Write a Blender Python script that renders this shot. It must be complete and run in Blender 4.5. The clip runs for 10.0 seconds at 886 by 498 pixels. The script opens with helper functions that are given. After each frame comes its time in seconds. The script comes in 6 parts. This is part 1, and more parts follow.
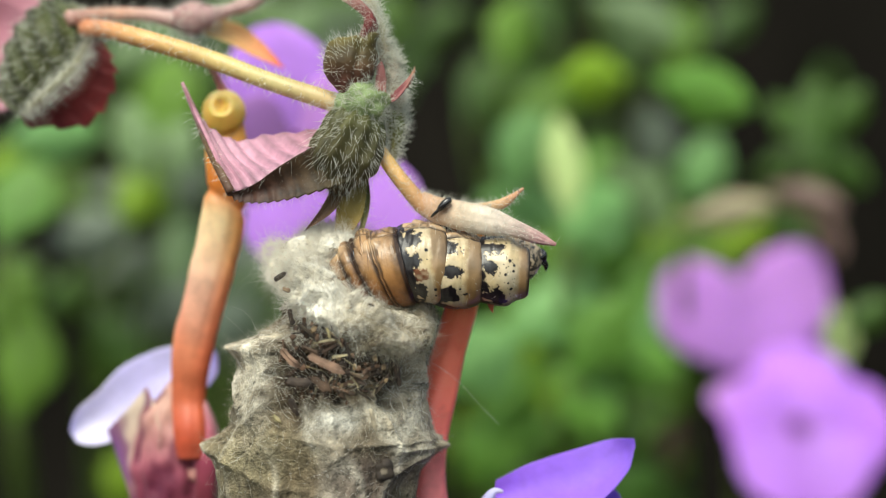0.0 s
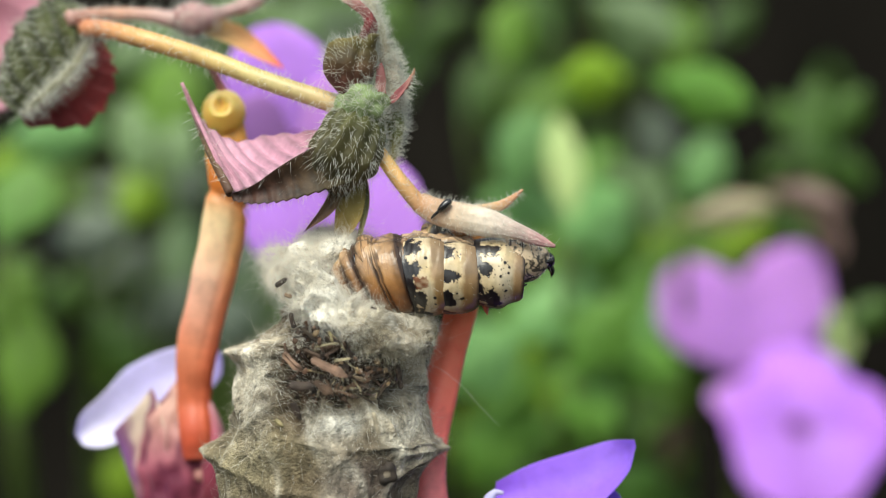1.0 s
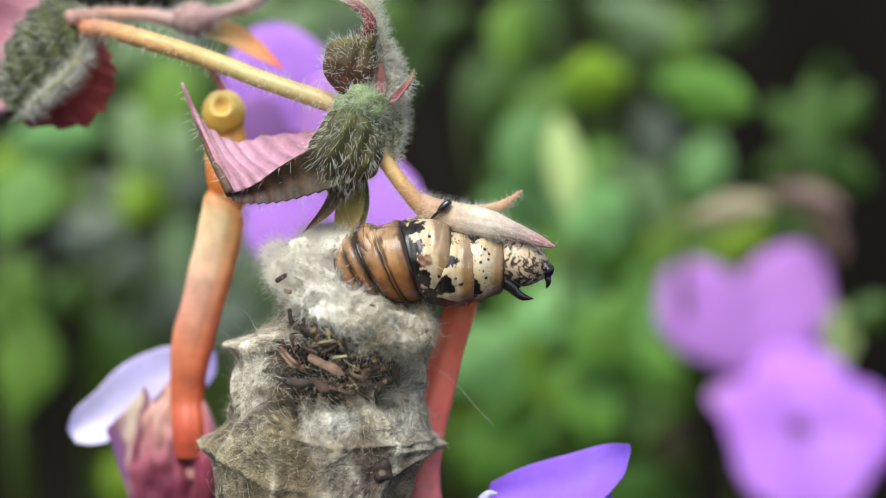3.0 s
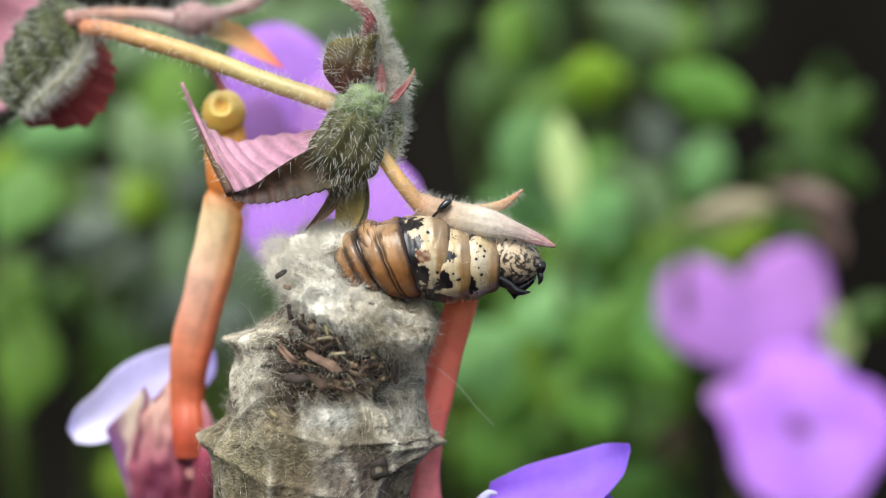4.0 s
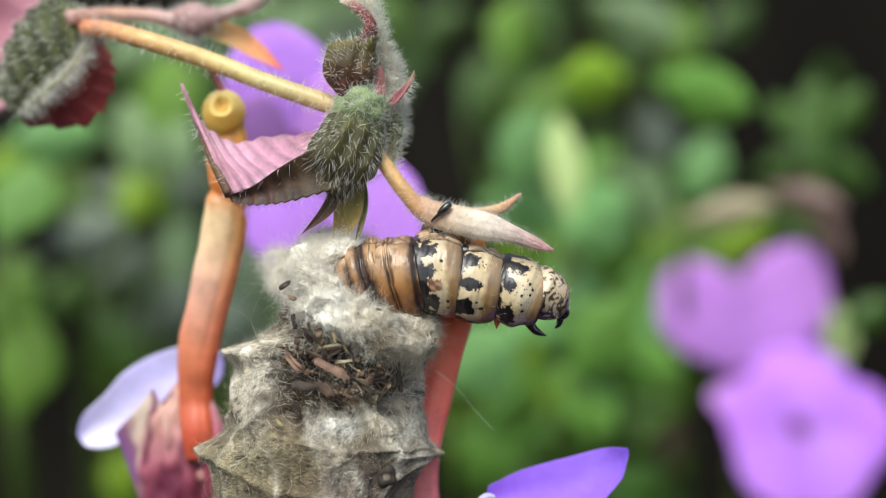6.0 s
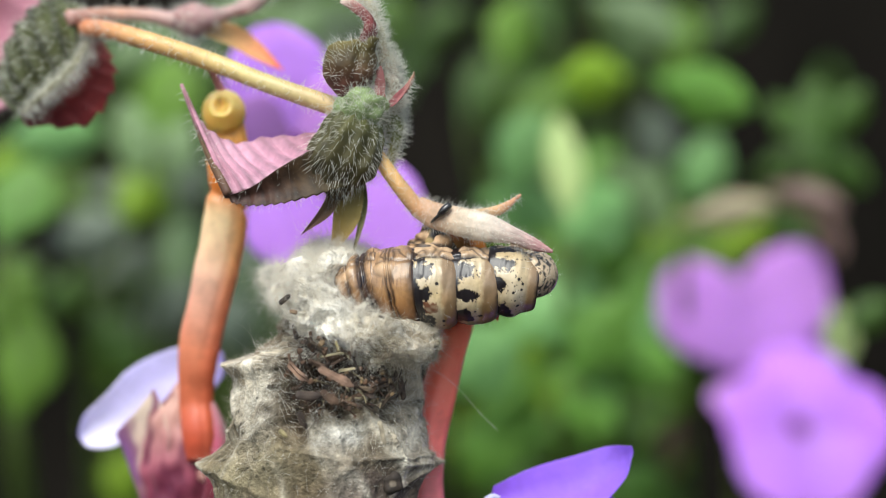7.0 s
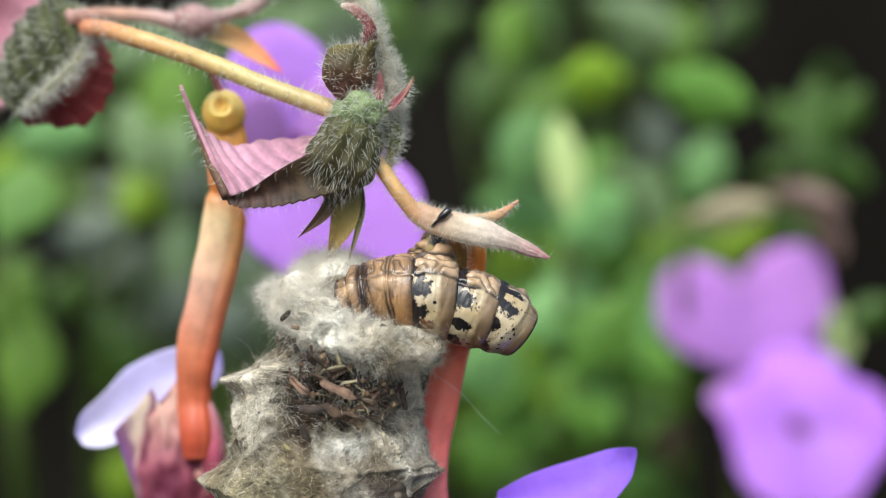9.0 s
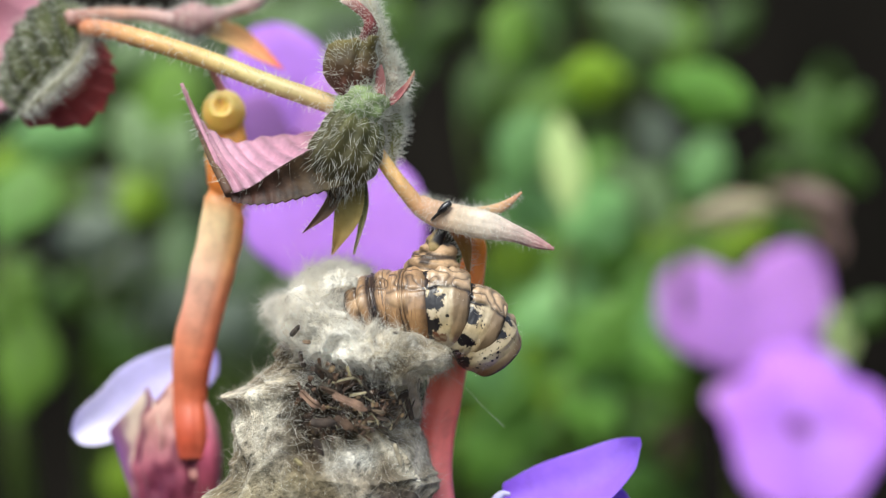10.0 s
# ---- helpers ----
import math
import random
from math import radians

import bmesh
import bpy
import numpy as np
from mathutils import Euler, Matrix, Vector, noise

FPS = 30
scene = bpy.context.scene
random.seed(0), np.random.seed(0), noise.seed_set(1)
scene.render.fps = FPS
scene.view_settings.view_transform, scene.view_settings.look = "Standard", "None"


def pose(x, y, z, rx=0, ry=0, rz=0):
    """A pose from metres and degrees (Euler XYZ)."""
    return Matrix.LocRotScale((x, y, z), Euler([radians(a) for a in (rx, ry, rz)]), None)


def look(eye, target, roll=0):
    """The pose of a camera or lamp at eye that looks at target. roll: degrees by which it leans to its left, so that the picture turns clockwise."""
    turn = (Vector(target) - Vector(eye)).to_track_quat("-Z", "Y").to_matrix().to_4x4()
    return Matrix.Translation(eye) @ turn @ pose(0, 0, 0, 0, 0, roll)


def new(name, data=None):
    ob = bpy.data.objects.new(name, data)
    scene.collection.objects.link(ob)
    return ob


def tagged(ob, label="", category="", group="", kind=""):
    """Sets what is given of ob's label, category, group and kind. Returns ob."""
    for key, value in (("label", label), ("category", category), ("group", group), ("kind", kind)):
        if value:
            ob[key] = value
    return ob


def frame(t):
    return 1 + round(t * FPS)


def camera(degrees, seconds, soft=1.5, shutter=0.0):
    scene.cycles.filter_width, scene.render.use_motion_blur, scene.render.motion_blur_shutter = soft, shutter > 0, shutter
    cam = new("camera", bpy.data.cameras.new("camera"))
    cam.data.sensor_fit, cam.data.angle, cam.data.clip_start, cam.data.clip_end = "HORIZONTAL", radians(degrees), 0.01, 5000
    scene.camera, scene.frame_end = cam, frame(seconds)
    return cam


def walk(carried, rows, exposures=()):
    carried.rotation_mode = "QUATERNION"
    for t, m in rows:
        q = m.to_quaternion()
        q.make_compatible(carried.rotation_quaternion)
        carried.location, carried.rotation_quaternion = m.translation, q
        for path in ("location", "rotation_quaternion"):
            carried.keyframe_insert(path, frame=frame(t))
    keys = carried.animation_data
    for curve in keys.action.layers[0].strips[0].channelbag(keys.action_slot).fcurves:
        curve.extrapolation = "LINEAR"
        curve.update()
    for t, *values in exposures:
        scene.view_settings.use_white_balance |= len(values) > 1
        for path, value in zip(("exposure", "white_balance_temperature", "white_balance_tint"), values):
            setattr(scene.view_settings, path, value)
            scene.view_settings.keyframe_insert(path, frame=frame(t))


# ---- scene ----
# A case-bearing caterpillar on a hairy flowering plant, seen from a hand's width. Sizes in millimetres through mm().
cam = camera(24, 10.0, soft=0.8)
EYE = Vector((0, -0.123, 0.15))
walk(cam, [(0.0, look(EYE, (0, 0, 0.15))), (10.0, look(EYE, (0, 0, 0.15)))],
     exposures=[(0.0, 0.5, 6850, -1), (0.5, 0.5, 6850, -1), (2.0, 0.52, 6400, 5), (10.0, 0.52, 6380, 5)])
cam.data.dof.use_dof = True
cam.data.dof.focus_distance = 0.1215
cam.data.dof.aperture_fstop = 15.0

# ---- light: a bright overcast sky, soft light from above ----
world = bpy.data.worlds.new("overcast_sky")
scene.world = world
world.use_nodes = True
wn = world.node_tree
sky = wn.nodes.new("ShaderNodeTexSky")
sky.sky_type, sky.sun_disc = "NISHITA", False
sky.sun_elevation, sky.sun_rotation = radians(52), radians(201)
cloud = wn.nodes.new("ShaderNodeHueSaturation")
cloud.inputs["Saturation"].default_value = 0.6
wn.links.new(sky.outputs[0], cloud.inputs["Color"])
wn.links.new(cloud.outputs[0], wn.nodes["Background"].inputs[0])
wn.nodes["Background"].inputs[1].default_value = 0.13
sun = new("sun", bpy.data.lights.new("sun", "SUN"))
sun.data.energy, sun.data.angle, sun.data.color = 2.9, radians(42), (1.0, 0.96, 0.9)
sun.matrix_world = look((-0.3, -0.75, 1.12), (0, 0, 0.1))


# ---- small tools ----
def mm(x, y, z):
    return np.array((x * 0.001, y * 0.001, 0.15 + z * 0.001))


def rgb(r, g, b):
    return np.array([(c / 255 / 12.92 if c / 255 <= 0.04045 else ((c / 255 + 0.055) / 1.055) ** 2.4) for c in (r, g, b)])


rng = np.random.default_rng(7)


def spline(points, m):
    """m points on a smooth curve through the given points, evenly spread by their index."""
    p = np.asarray(points, float)
    if p.ndim == 1:
        p = p[:, None]
    n = len(p)
    q = np.vstack([2 * p[0] - p[1], p, 2 * p[-1] - p[-2]])
    s = np.linspace(0, n - 1 - 1e-9, m)
    i = s.astype(int)
    f = (s - i)[:, None]
    a, b, c, d = q[i], q[i + 1], q[i + 2], q[i + 3]
    return 0.5 * (2 * b + (c - a) * f + (2 * a - 5 * b + 4 * c - d) * f ** 2 + (3 * b - a - 3 * c + d) * f ** 3)


def noises(p, scale, seed=0.0):
    """Smooth noise at each point, about -1 to 1."""
    flat = p.reshape(-1, 3) * scale + seed
    return np.array([noise.noise(Vector(v)) for v in flat]).reshape(p.shape[:-1])


def normals(p, closed):
    du = np.gradient(p, axis=0)
    dv = (np.roll(p, -1, 1) - np.roll(p, 1, 1)) if closed else np.gradient(p, axis=1)
    n = np.cross(du, dv)
    return n / np.maximum(np.linalg.norm(n, axis=-1, keepdims=True), 1e-12)


def tube(path, radii, m=48, n=24, flat=1.0, up=(0, -1, 0)):
    """A grid round a path. flat: depth against width, the width being across 'up'."""
    c = spline(path, m)
    r = spline(radii, m)[:, 0]
    t = np.gradient(c, axis=0)
    t /= np.linalg.norm(t, axis=1, keepdims=True)
    side = np.cross(t, np.array(up, float))
    side /= np.linalg.norm(side, axis=1, keepdims=True)
    face = np.cross(side, t)
    a = np.linspace(0, 2 * np.pi, n, endpoint=False)
    g = c[:, None] + r[:, None, None] * 0.001 * (np.cos(a)[None, :, None] * side[:, None] + flat * np.sin(a)[None, :, None] * face[:, None])
    return np.concatenate([np.repeat(c[:1, None], n, 1), g, np.repeat(c[-1:, None], n, 1)], 0)


def ball(centre, rx, ry, rz, m=28, n=36):
    th = np.linspace(0, np.pi, m)[:, None]
    a = np.linspace(0, 2 * np.pi, n, endpoint=False)[None]
    p = np.stack([rx * np.sin(th) * np.cos(a), ry * np.sin(th) * np.sin(a), rz * np.cos(th) + 0 * a], -1) * 0.001
    return p + np.asarray(centre)


def sheet(low, high, m=40, n=24, bulge=0.0, pleats=0, depth=0.0, thick=0.12, teeth=0, tooth=0.0, wave=0.0):
    """A thin solid blade between two curves: bulged, pleated like a veined leaf, toothed along the second curve."""
    a, b = spline(low, m), spline(high, m)
    u = np.linspace(0, 1, m)[:, None]
    v = np.linspace(0, 1, n)[None]
    if teeth:
        saw = (u[:, 0] * teeth) % 1.0
        b = b + (b - a) / np.maximum(np.linalg.norm(b - a, axis=1, keepdims=True), 1e-9) * (saw * tooth * 0.001)[:, None]
    p = a[:, None] * (1 - v[..., None]) + b[:, None] * v[..., None]
    nor = normals(p, False)
    off = -bulge * np.sin(np.pi * v) * np.sin(np.pi * np.clip(u, 0.02, 0.98)) ** 0.5
    if pleats:
        off = off + depth * (np.abs(((u * pleats + 0.35 * v) % 1.0) - 0.5) * 2 - 0.5) * (0.5 + 0.5 * np.sin(np.pi * np.clip(v, 0, 1)) ** 0.7)
    if wave:
        off = off + wave * noises(p, 260, 3.1)
    p = p + nor * (off * 0.001)[..., None]
    w = thick * 0.5 * np.minimum(1, 0.25 + 4 * np.minimum(v, 1 - v)) * np.minimum(1, 0.25 + 4 * np.minimum(u, 1 - u))
    return np.concatenate([p + nor * (w * 0.001)[..., None], (p - nor * (w * 0.001)[..., None])[:, ::-1]], 1)


def tint(p, stops, across=None, mottle=0.12, scale=900, seed=0.0):
    """Pigment for each vertex: colours along the grid, a second set over its other side, and a little mottling."""
    m, n = p.shape[:2]
    c = np.repeat(spline(stops, m)[:, None], n, 1) if len(stops) > 1 else np.ones((m, n, 3)) * stops[0]
    if across is not None:
        k = spline(across, m)[:, None] if len(across) > 1 else np.ones((m, 1, 3)) * across[0]
        c[:, n // 2:] = k
    if mottle:
        c = c * (1 + mottle * noises(p, scale, seed) + 0.6 * mottle * noises(p, scale * 3.7, seed + 9))[..., None]
    return np.clip(c, 0.003, 1)


def dark_valleys(p, pleats, amount):
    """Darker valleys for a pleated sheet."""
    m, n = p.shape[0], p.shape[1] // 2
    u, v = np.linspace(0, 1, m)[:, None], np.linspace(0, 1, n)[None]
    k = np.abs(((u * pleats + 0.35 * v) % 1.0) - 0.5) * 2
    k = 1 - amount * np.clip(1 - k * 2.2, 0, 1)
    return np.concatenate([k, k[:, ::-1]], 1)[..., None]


def place_of(ob):
    o = Vector((0, 0, 0))
    while ob is not None:
        o += ob.location
        ob = ob.parent
    return np.array(o)


def thing(name, base, label, category, group="", kind=""):
    ob = new(name)
    ob.empty_display_size = 0.002
    ob.location = Vector(base)
    return tagged(ob, label, category, group, kind)


def mesh_ob(name, verts, faces, mat, parent=None, label="", cols=None, smooth=True):
    me = bpy.data.meshes.new(name)
    v = np.asarray(verts, float).reshape(-1, 3)
    if parent is not None:
        v = v - place_of(parent)
    me.from_pydata(v.tolist(), [], faces.tolist() if isinstance(faces, np.ndarray) else faces)
    if cols is not None:
        at = me.color_attributes.new("pigment", "FLOAT_COLOR", "POINT")
        c = np.ones((len(v), 4))
        c[:, :3] = np.asarray(cols).reshape(-1, 3)
        at.data.foreach_set("color", c.ravel())
    if smooth:
        me.polygons.foreach_set("use_smooth", np.ones(len(me.polygons), bool))
    me.materials.append(mat)
    ob = new(name, me)
    if parent is not None:
        ob.parent = parent
    if label:
        ob["label"] = label
    return ob


def grid_faces(m, n, closed):
    i = np.arange(m - 1)[:, None] * n
    j = np.arange(n if closed else n - 1)[None]
    k = (j + 1) % n
    return np.stack([i + j, i + k, i + n + k, i + n + j], -1).reshape(-1, 4)


def part(name, p, mat, parent, label="", cols=None, closed=True):
    """One mesh object out of a grid of points, under a thing or a part."""
    return mesh_ob(name, p, grid_faces(p.shape[0], p.shape[1], closed)[:, ::-1], mat, parent, label, cols)


def strands(roots, dirs, lengths, radius, curl, lean=(0, 0, 0), steps=4):
    """Fine tapered three-sided hairs that bend: vertices and faces."""
    k = len(roots)
    d = dirs / np.linalg.norm(dirs, axis=1, keepdims=True)
    a = np.cross(d, rng.normal(size=(k, 3)))
    a /= np.maximum(np.linalg.norm(a, axis=1, keepdims=True), 1e-9)
    b = np.cross(d, a)
    L = np.asarray(lengths)[:, None] * 0.001 * np.ones((k, 1))
    cu = rng.normal(size=(k, 1)) * curl
    rings = []
    for s in range(steps + 1):
        f = s / steps
        c = roots + d * L * f + a * L * cu * f * f + b * L * curl * 0.5 * np.sin(3 * f + cu * 5) * f + np.array(lean) * L * f * f
        r = radius * 0.001 * (1 - 0.85 * f)
        for q in range(3):
            w = 2 * np.pi * q / 3
            rings.append(c + r * (np.cos(w) * a + np.sin(w) * b))
    v = np.stack(rings, 1)
    n = v.shape[1]
    f = []
    for s in range(steps):
        for q in range(3):
            x, y = s * 3 + q, s * 3 + (q + 1) % 3
            f.append((x, y, y + 3, x + 3))
    f = np.array(f)
    return v.reshape(-1, 3), (np.arange(k)[:, None, None] * n + f[None]).reshape(-1, 4)


def scatter(p, k, closed=True, keep=None, ends=(0.03, 0.97)):
    """k places on a grid with the outward normal there, evenly by area."""
    nor = normals(p, closed)
    c = p.mean(axis=1, keepdims=True)
    m, n = p.shape[:2]
    e = np.linalg.norm(np.gradient(p, axis=0), axis=-1) * np.linalg.norm(np.roll(p, -1, 1) - p, axis=-1)
    e[: int(ends[0] * m)] = 0
    e[int(ends[1] * m):] = 0
    if keep is not None:
        e = e * keep
    idx = rng.choice(m * n, k, p=(e / e.sum()).ravel())
    i, j = np.divmod(idx, n)
    i2, j2 = np.minimum(i + 1, m - 1), (j + 1) % n
    f, g = rng.random((k, 1)), rng.random((k, 1))
    pos = p[i, j] * (1 - f) * (1 - g) + p[i2, j] * f * (1 - g) + p[i, j2] * (1 - f) * g + p[i2, j2] * f * g
    nn = nor[i, j]
    out = np.sign(np.sum(nn * (pos - c[i, 0]), axis=1, keepdims=True))
    return pos, nn * np.where(out == 0, 1, out)


def fuzz(parent, p, k, length, radius=0.022, curl=0.25, lean=(0, 0, 0), keep=None, mat=None, spread=0.35, name="hairs", label="", jitter=0.35, flow=0.0, flat=1.0, press=0.0, swirl=620):
    pos, nn = scatter(p, k, True, keep)
    if flow:
        out = nn
        nn = nn * flat + flow * np.stack([noises(pos, swirl, 50.0), noises(pos, swirl, 61.0), noises(pos, swirl, 72.0)], -1) * 2.2
        over = np.sum(nn * out, axis=1, keepdims=True)
        nn = nn - out * (over - flat) * press
    nn = nn + rng.normal(size=nn.shape) * spread + np.array(lean) * 0.8
    v, f = strands(pos, nn, length * (1 + jitter * rng.normal(size=k)).clip(0.3, 1.9), radius, curl, np.array(lean) * 0.4)
    return tagged(mesh_ob(name, v, f, mat or hair_mat, parent, label), kind="stuff")


# ---- materials ----
def link_noise(nt, scale, detail, rough=0.55):
    tc = nt.nodes.new("ShaderNodeTexCoord")
    nz = nt.nodes.new("ShaderNodeTexNoise")
    nz.inputs["Scale"].default_value, nz.inputs["Detail"].default_value, nz.inputs["Roughness"].default_value = scale, detail, rough
    nt.links.new(tc.outputs["Object"], nz.inputs["Vector"])
    return nz


def organic(name, rough=0.5, sheen=0.0, sss=0.0, grain=1500, bump=0.25, vary=0.25, coat=0.0, colour=None, through_light=0.0, rand=0.0, gloss=0.5):
    """Living matter: pigment from the mesh or one colour, mottled at two scales, with fine relief."""
    mat = bpy.data.materials.new(name)
    mat.use_nodes = True
    nt = mat.node_tree
    bs = nt.nodes["Principled BSDF"]
    if colour is None:
        base = nt.nodes.new("ShaderNodeVertexColor")
        base.layer_name = "pigment"
    else:
        base = nt.nodes.new("ShaderNodeRGB")
        base.outputs[0].default_value = (*colour, 1)
    src = base.outputs[0]
    for scale, amount in ((grain * 0.12, vary), (grain, vary * 0.7)):
        nz = link_noise(nt, scale, 4)
        ramp = nt.nodes.new("ShaderNodeMapRange")
        ramp.inputs[1].default_value, ramp.inputs[2].default_value = 0.3, 0.7
        ramp.inputs[3].default_value, ramp.inputs[4].default_value = 1 - amount, 1 + amount
        nt.links.new(nz.outputs[0], ramp.inputs[0])
        mul = nt.nodes.new("ShaderNodeVectorMath")
        mul.operation = "SCALE"
        nt.links.new(src, mul.inputs[0])
        nt.links.new(ramp.outputs[0], mul.inputs["Scale"])
        src = mul.outputs[0]
    if rand:
        oi = nt.nodes.new("ShaderNodeObjectInfo")
        hs = nt.nodes.new("ShaderNodeHueSaturation")
        mr = nt.nodes.new("ShaderNodeMapRange")
        mr.inputs[3].default_value, mr.inputs[4].default_value = 1 - rand, 1 + rand
        nt.links.new(oi.outputs["Random"], mr.inputs[0])
        nt.links.new(mr.outputs[0], hs.inputs["Value"])
        nt.links.new(src, hs.inputs["Color"])
        src = hs.outputs[0]
    nt.links.new(src, bs.inputs["Base Color"])
    bs.inputs["Roughness"].default_value = rough
    bs.inputs["Specular IOR Level"].default_value = gloss
    bs.inputs["Sheen Weight"].default_value = sheen
    bs.inputs["Coat Weight"].default_value = coat
    bs.inputs["Coat Roughness"].default_value = 0.16
    if sss:
        bs.inputs["Subsurface Weight"].default_value = sss
        bs.inputs["Subsurface Scale"].default_value = 0.0012
        bs.inputs["Subsurface Radius"].default_value = (1.0, 0.6, 0.4)
    if bump:
        nz = link_noise(nt, grain * 2.2, 3)
        bp = nt.nodes.new("ShaderNodeBump")
        bp.inputs["Strength"].default_value, bp.inputs["Distance"].default_value = bump, 0.00012 + 0.00012 * (bump > 0.8)
        nt.links.new(nz.outputs[0], bp.inputs["Height"])
        nt.links.new(bp.outputs[0], bs.inputs["Normal"])
    if through_light:
        tr = nt.nodes.new("ShaderNodeBsdfTranslucent")
        nt.links.new(src, tr.inputs[0])
        mx = nt.nodes.new("ShaderNodeMixShader")
        mx.inputs[0].default_value = through_light
        out = nt.nodes["Material Output"]
        nt.links.new(bs.outputs[0], mx.inputs[1])
        nt.links.new(tr.outputs[0], mx.inputs[2])
        nt.links.new(mx.outputs[0], out.inputs[0])
    return mat


stem_mat = organic("stem_skin", 0.45, through_light=0.15, grain=1400, bump=0.15, vary=0.14, coat=0.1)
spur_mat = organic("waxy_spur", 0.32, sss=0.5, grain=1400, bump=0.1, vary=0.08, coat=0.3)
leaf_mat = organic("leaf_skin", 0.6, sheen=0.05, grain=1600, bump=0.35, vary=0.22, through_light=0.15)
petal_mat = organic("petal_skin", 0.55, sheen=0.2, grain=1800, bump=0.15, vary=0.08, through_light=0.3)
skin_mat = organic("caterpillar_skin", 0.36, grain=1500, bump=0.22, vary=0.14, coat=0.36, gloss=0.45)
glossy_skin_mat = organic("glossy_caterpillar_skin", 0.33, grain=1500, bump=0.3, vary=0.22, coat=0.25, gloss=0.45)
dull_skin_mat = organic("wrinkled_skin", 0.5, grain=2600, bump=0.4, vary=0.3)
claw_mat = organic("black_horn", 0.22, grain=2000, bump=0.1, vary=0.3, coat=0.5, colour=(0.016, 0.014, 0.015))
silk_mat = organic("matted_silk", 0.9, sheen=0.04, grain=3000, bump=0.85, vary=0.42, gloss=0.15)
wool_mat = organic("silk_wool", 0.8, sheen=0.1, grain=2000, bump=0.2, vary=0.12, colour=rgb(252, 247, 236), through_light=0.25)
grey_wool_mat = organic("grey_silk_fibre", 0.8, sheen=0.2, grain=2000, bump=0.2, vary=0.3, colour=rgb(190, 178, 152))
hair_mat = organic("plant_hair", 0.45, sheen=0.2, grain=900, bump=0, vary=0.1, colour=rgb(248, 247, 238), through_light=0.45)
bark_mat = organic("bark_chip", 0.75, grain=1300, bump=0.7, vary=0.4)
back_leaf_mat = organic("green_leaf", 0.5, grain=260, bump=0.2, vary=0.25, through_light=0.3, rand=0.18)
# blacker than real soil: the shade under the plants is put into its colour
soil_mat = organic("dark_soil", 0.95, grain=90, bump=0.6, vary=0.5, colour=(0.0056, 0.0047, 0.0036), gloss=0.05)


# ---- ground: flat in front, rising to a planted bank behind, level again to the horizon ----
def build_ground():
    xs = np.concatenate([[-400, -60, -10, -2], np.linspace(-0.7, 0.7, 71), [2, 10, 60, 400]])
    ys = np.concatenate([[-400, -60, -10, -2], np.linspace(-0.6, 0.8, 71), [2, 10, 60, 400]])
    gx, gy = np.meshgrid(xs, ys, indexing="ij")
    rise = np.clip((gy - 0.12) / 0.4, 0, 1)
    gz = 0.42 * rise * rise * (3 - 2 * rise)
    p = np.stack([gx, gy, gz], -1)
    near = (np.abs(gx) < 0.8) & (np.abs(gy) < 0.9)
    lump = noises(p, 14) * 0.012 + noises(p, 45) * 0.005
    p[..., 2] += np.where(near, lump, 0)
    tagged(mesh_ob("ground", p, grid_faces(p.shape[0], p.shape[1], False), soil_mat), "dark garden soil rising to a bank", "soil", kind="structure")


build_ground()

# ---- colours of the plant ----
ORANGE, AMBER = rgb(224, 152, 112), rgb(230, 184, 116)
PINKRED, ROSE = rgb(200, 88, 98), rgb(214, 160, 176)
OLIVE, BROWN = rgb(112, 124, 52), rgb(92, 60, 44)
CRIMSON, STRAW = rgb(140, 44, 44), rgb(222, 206, 168)
VIOLET, LILAC = rgb(160, 112, 240), rgb(212, 204, 246)


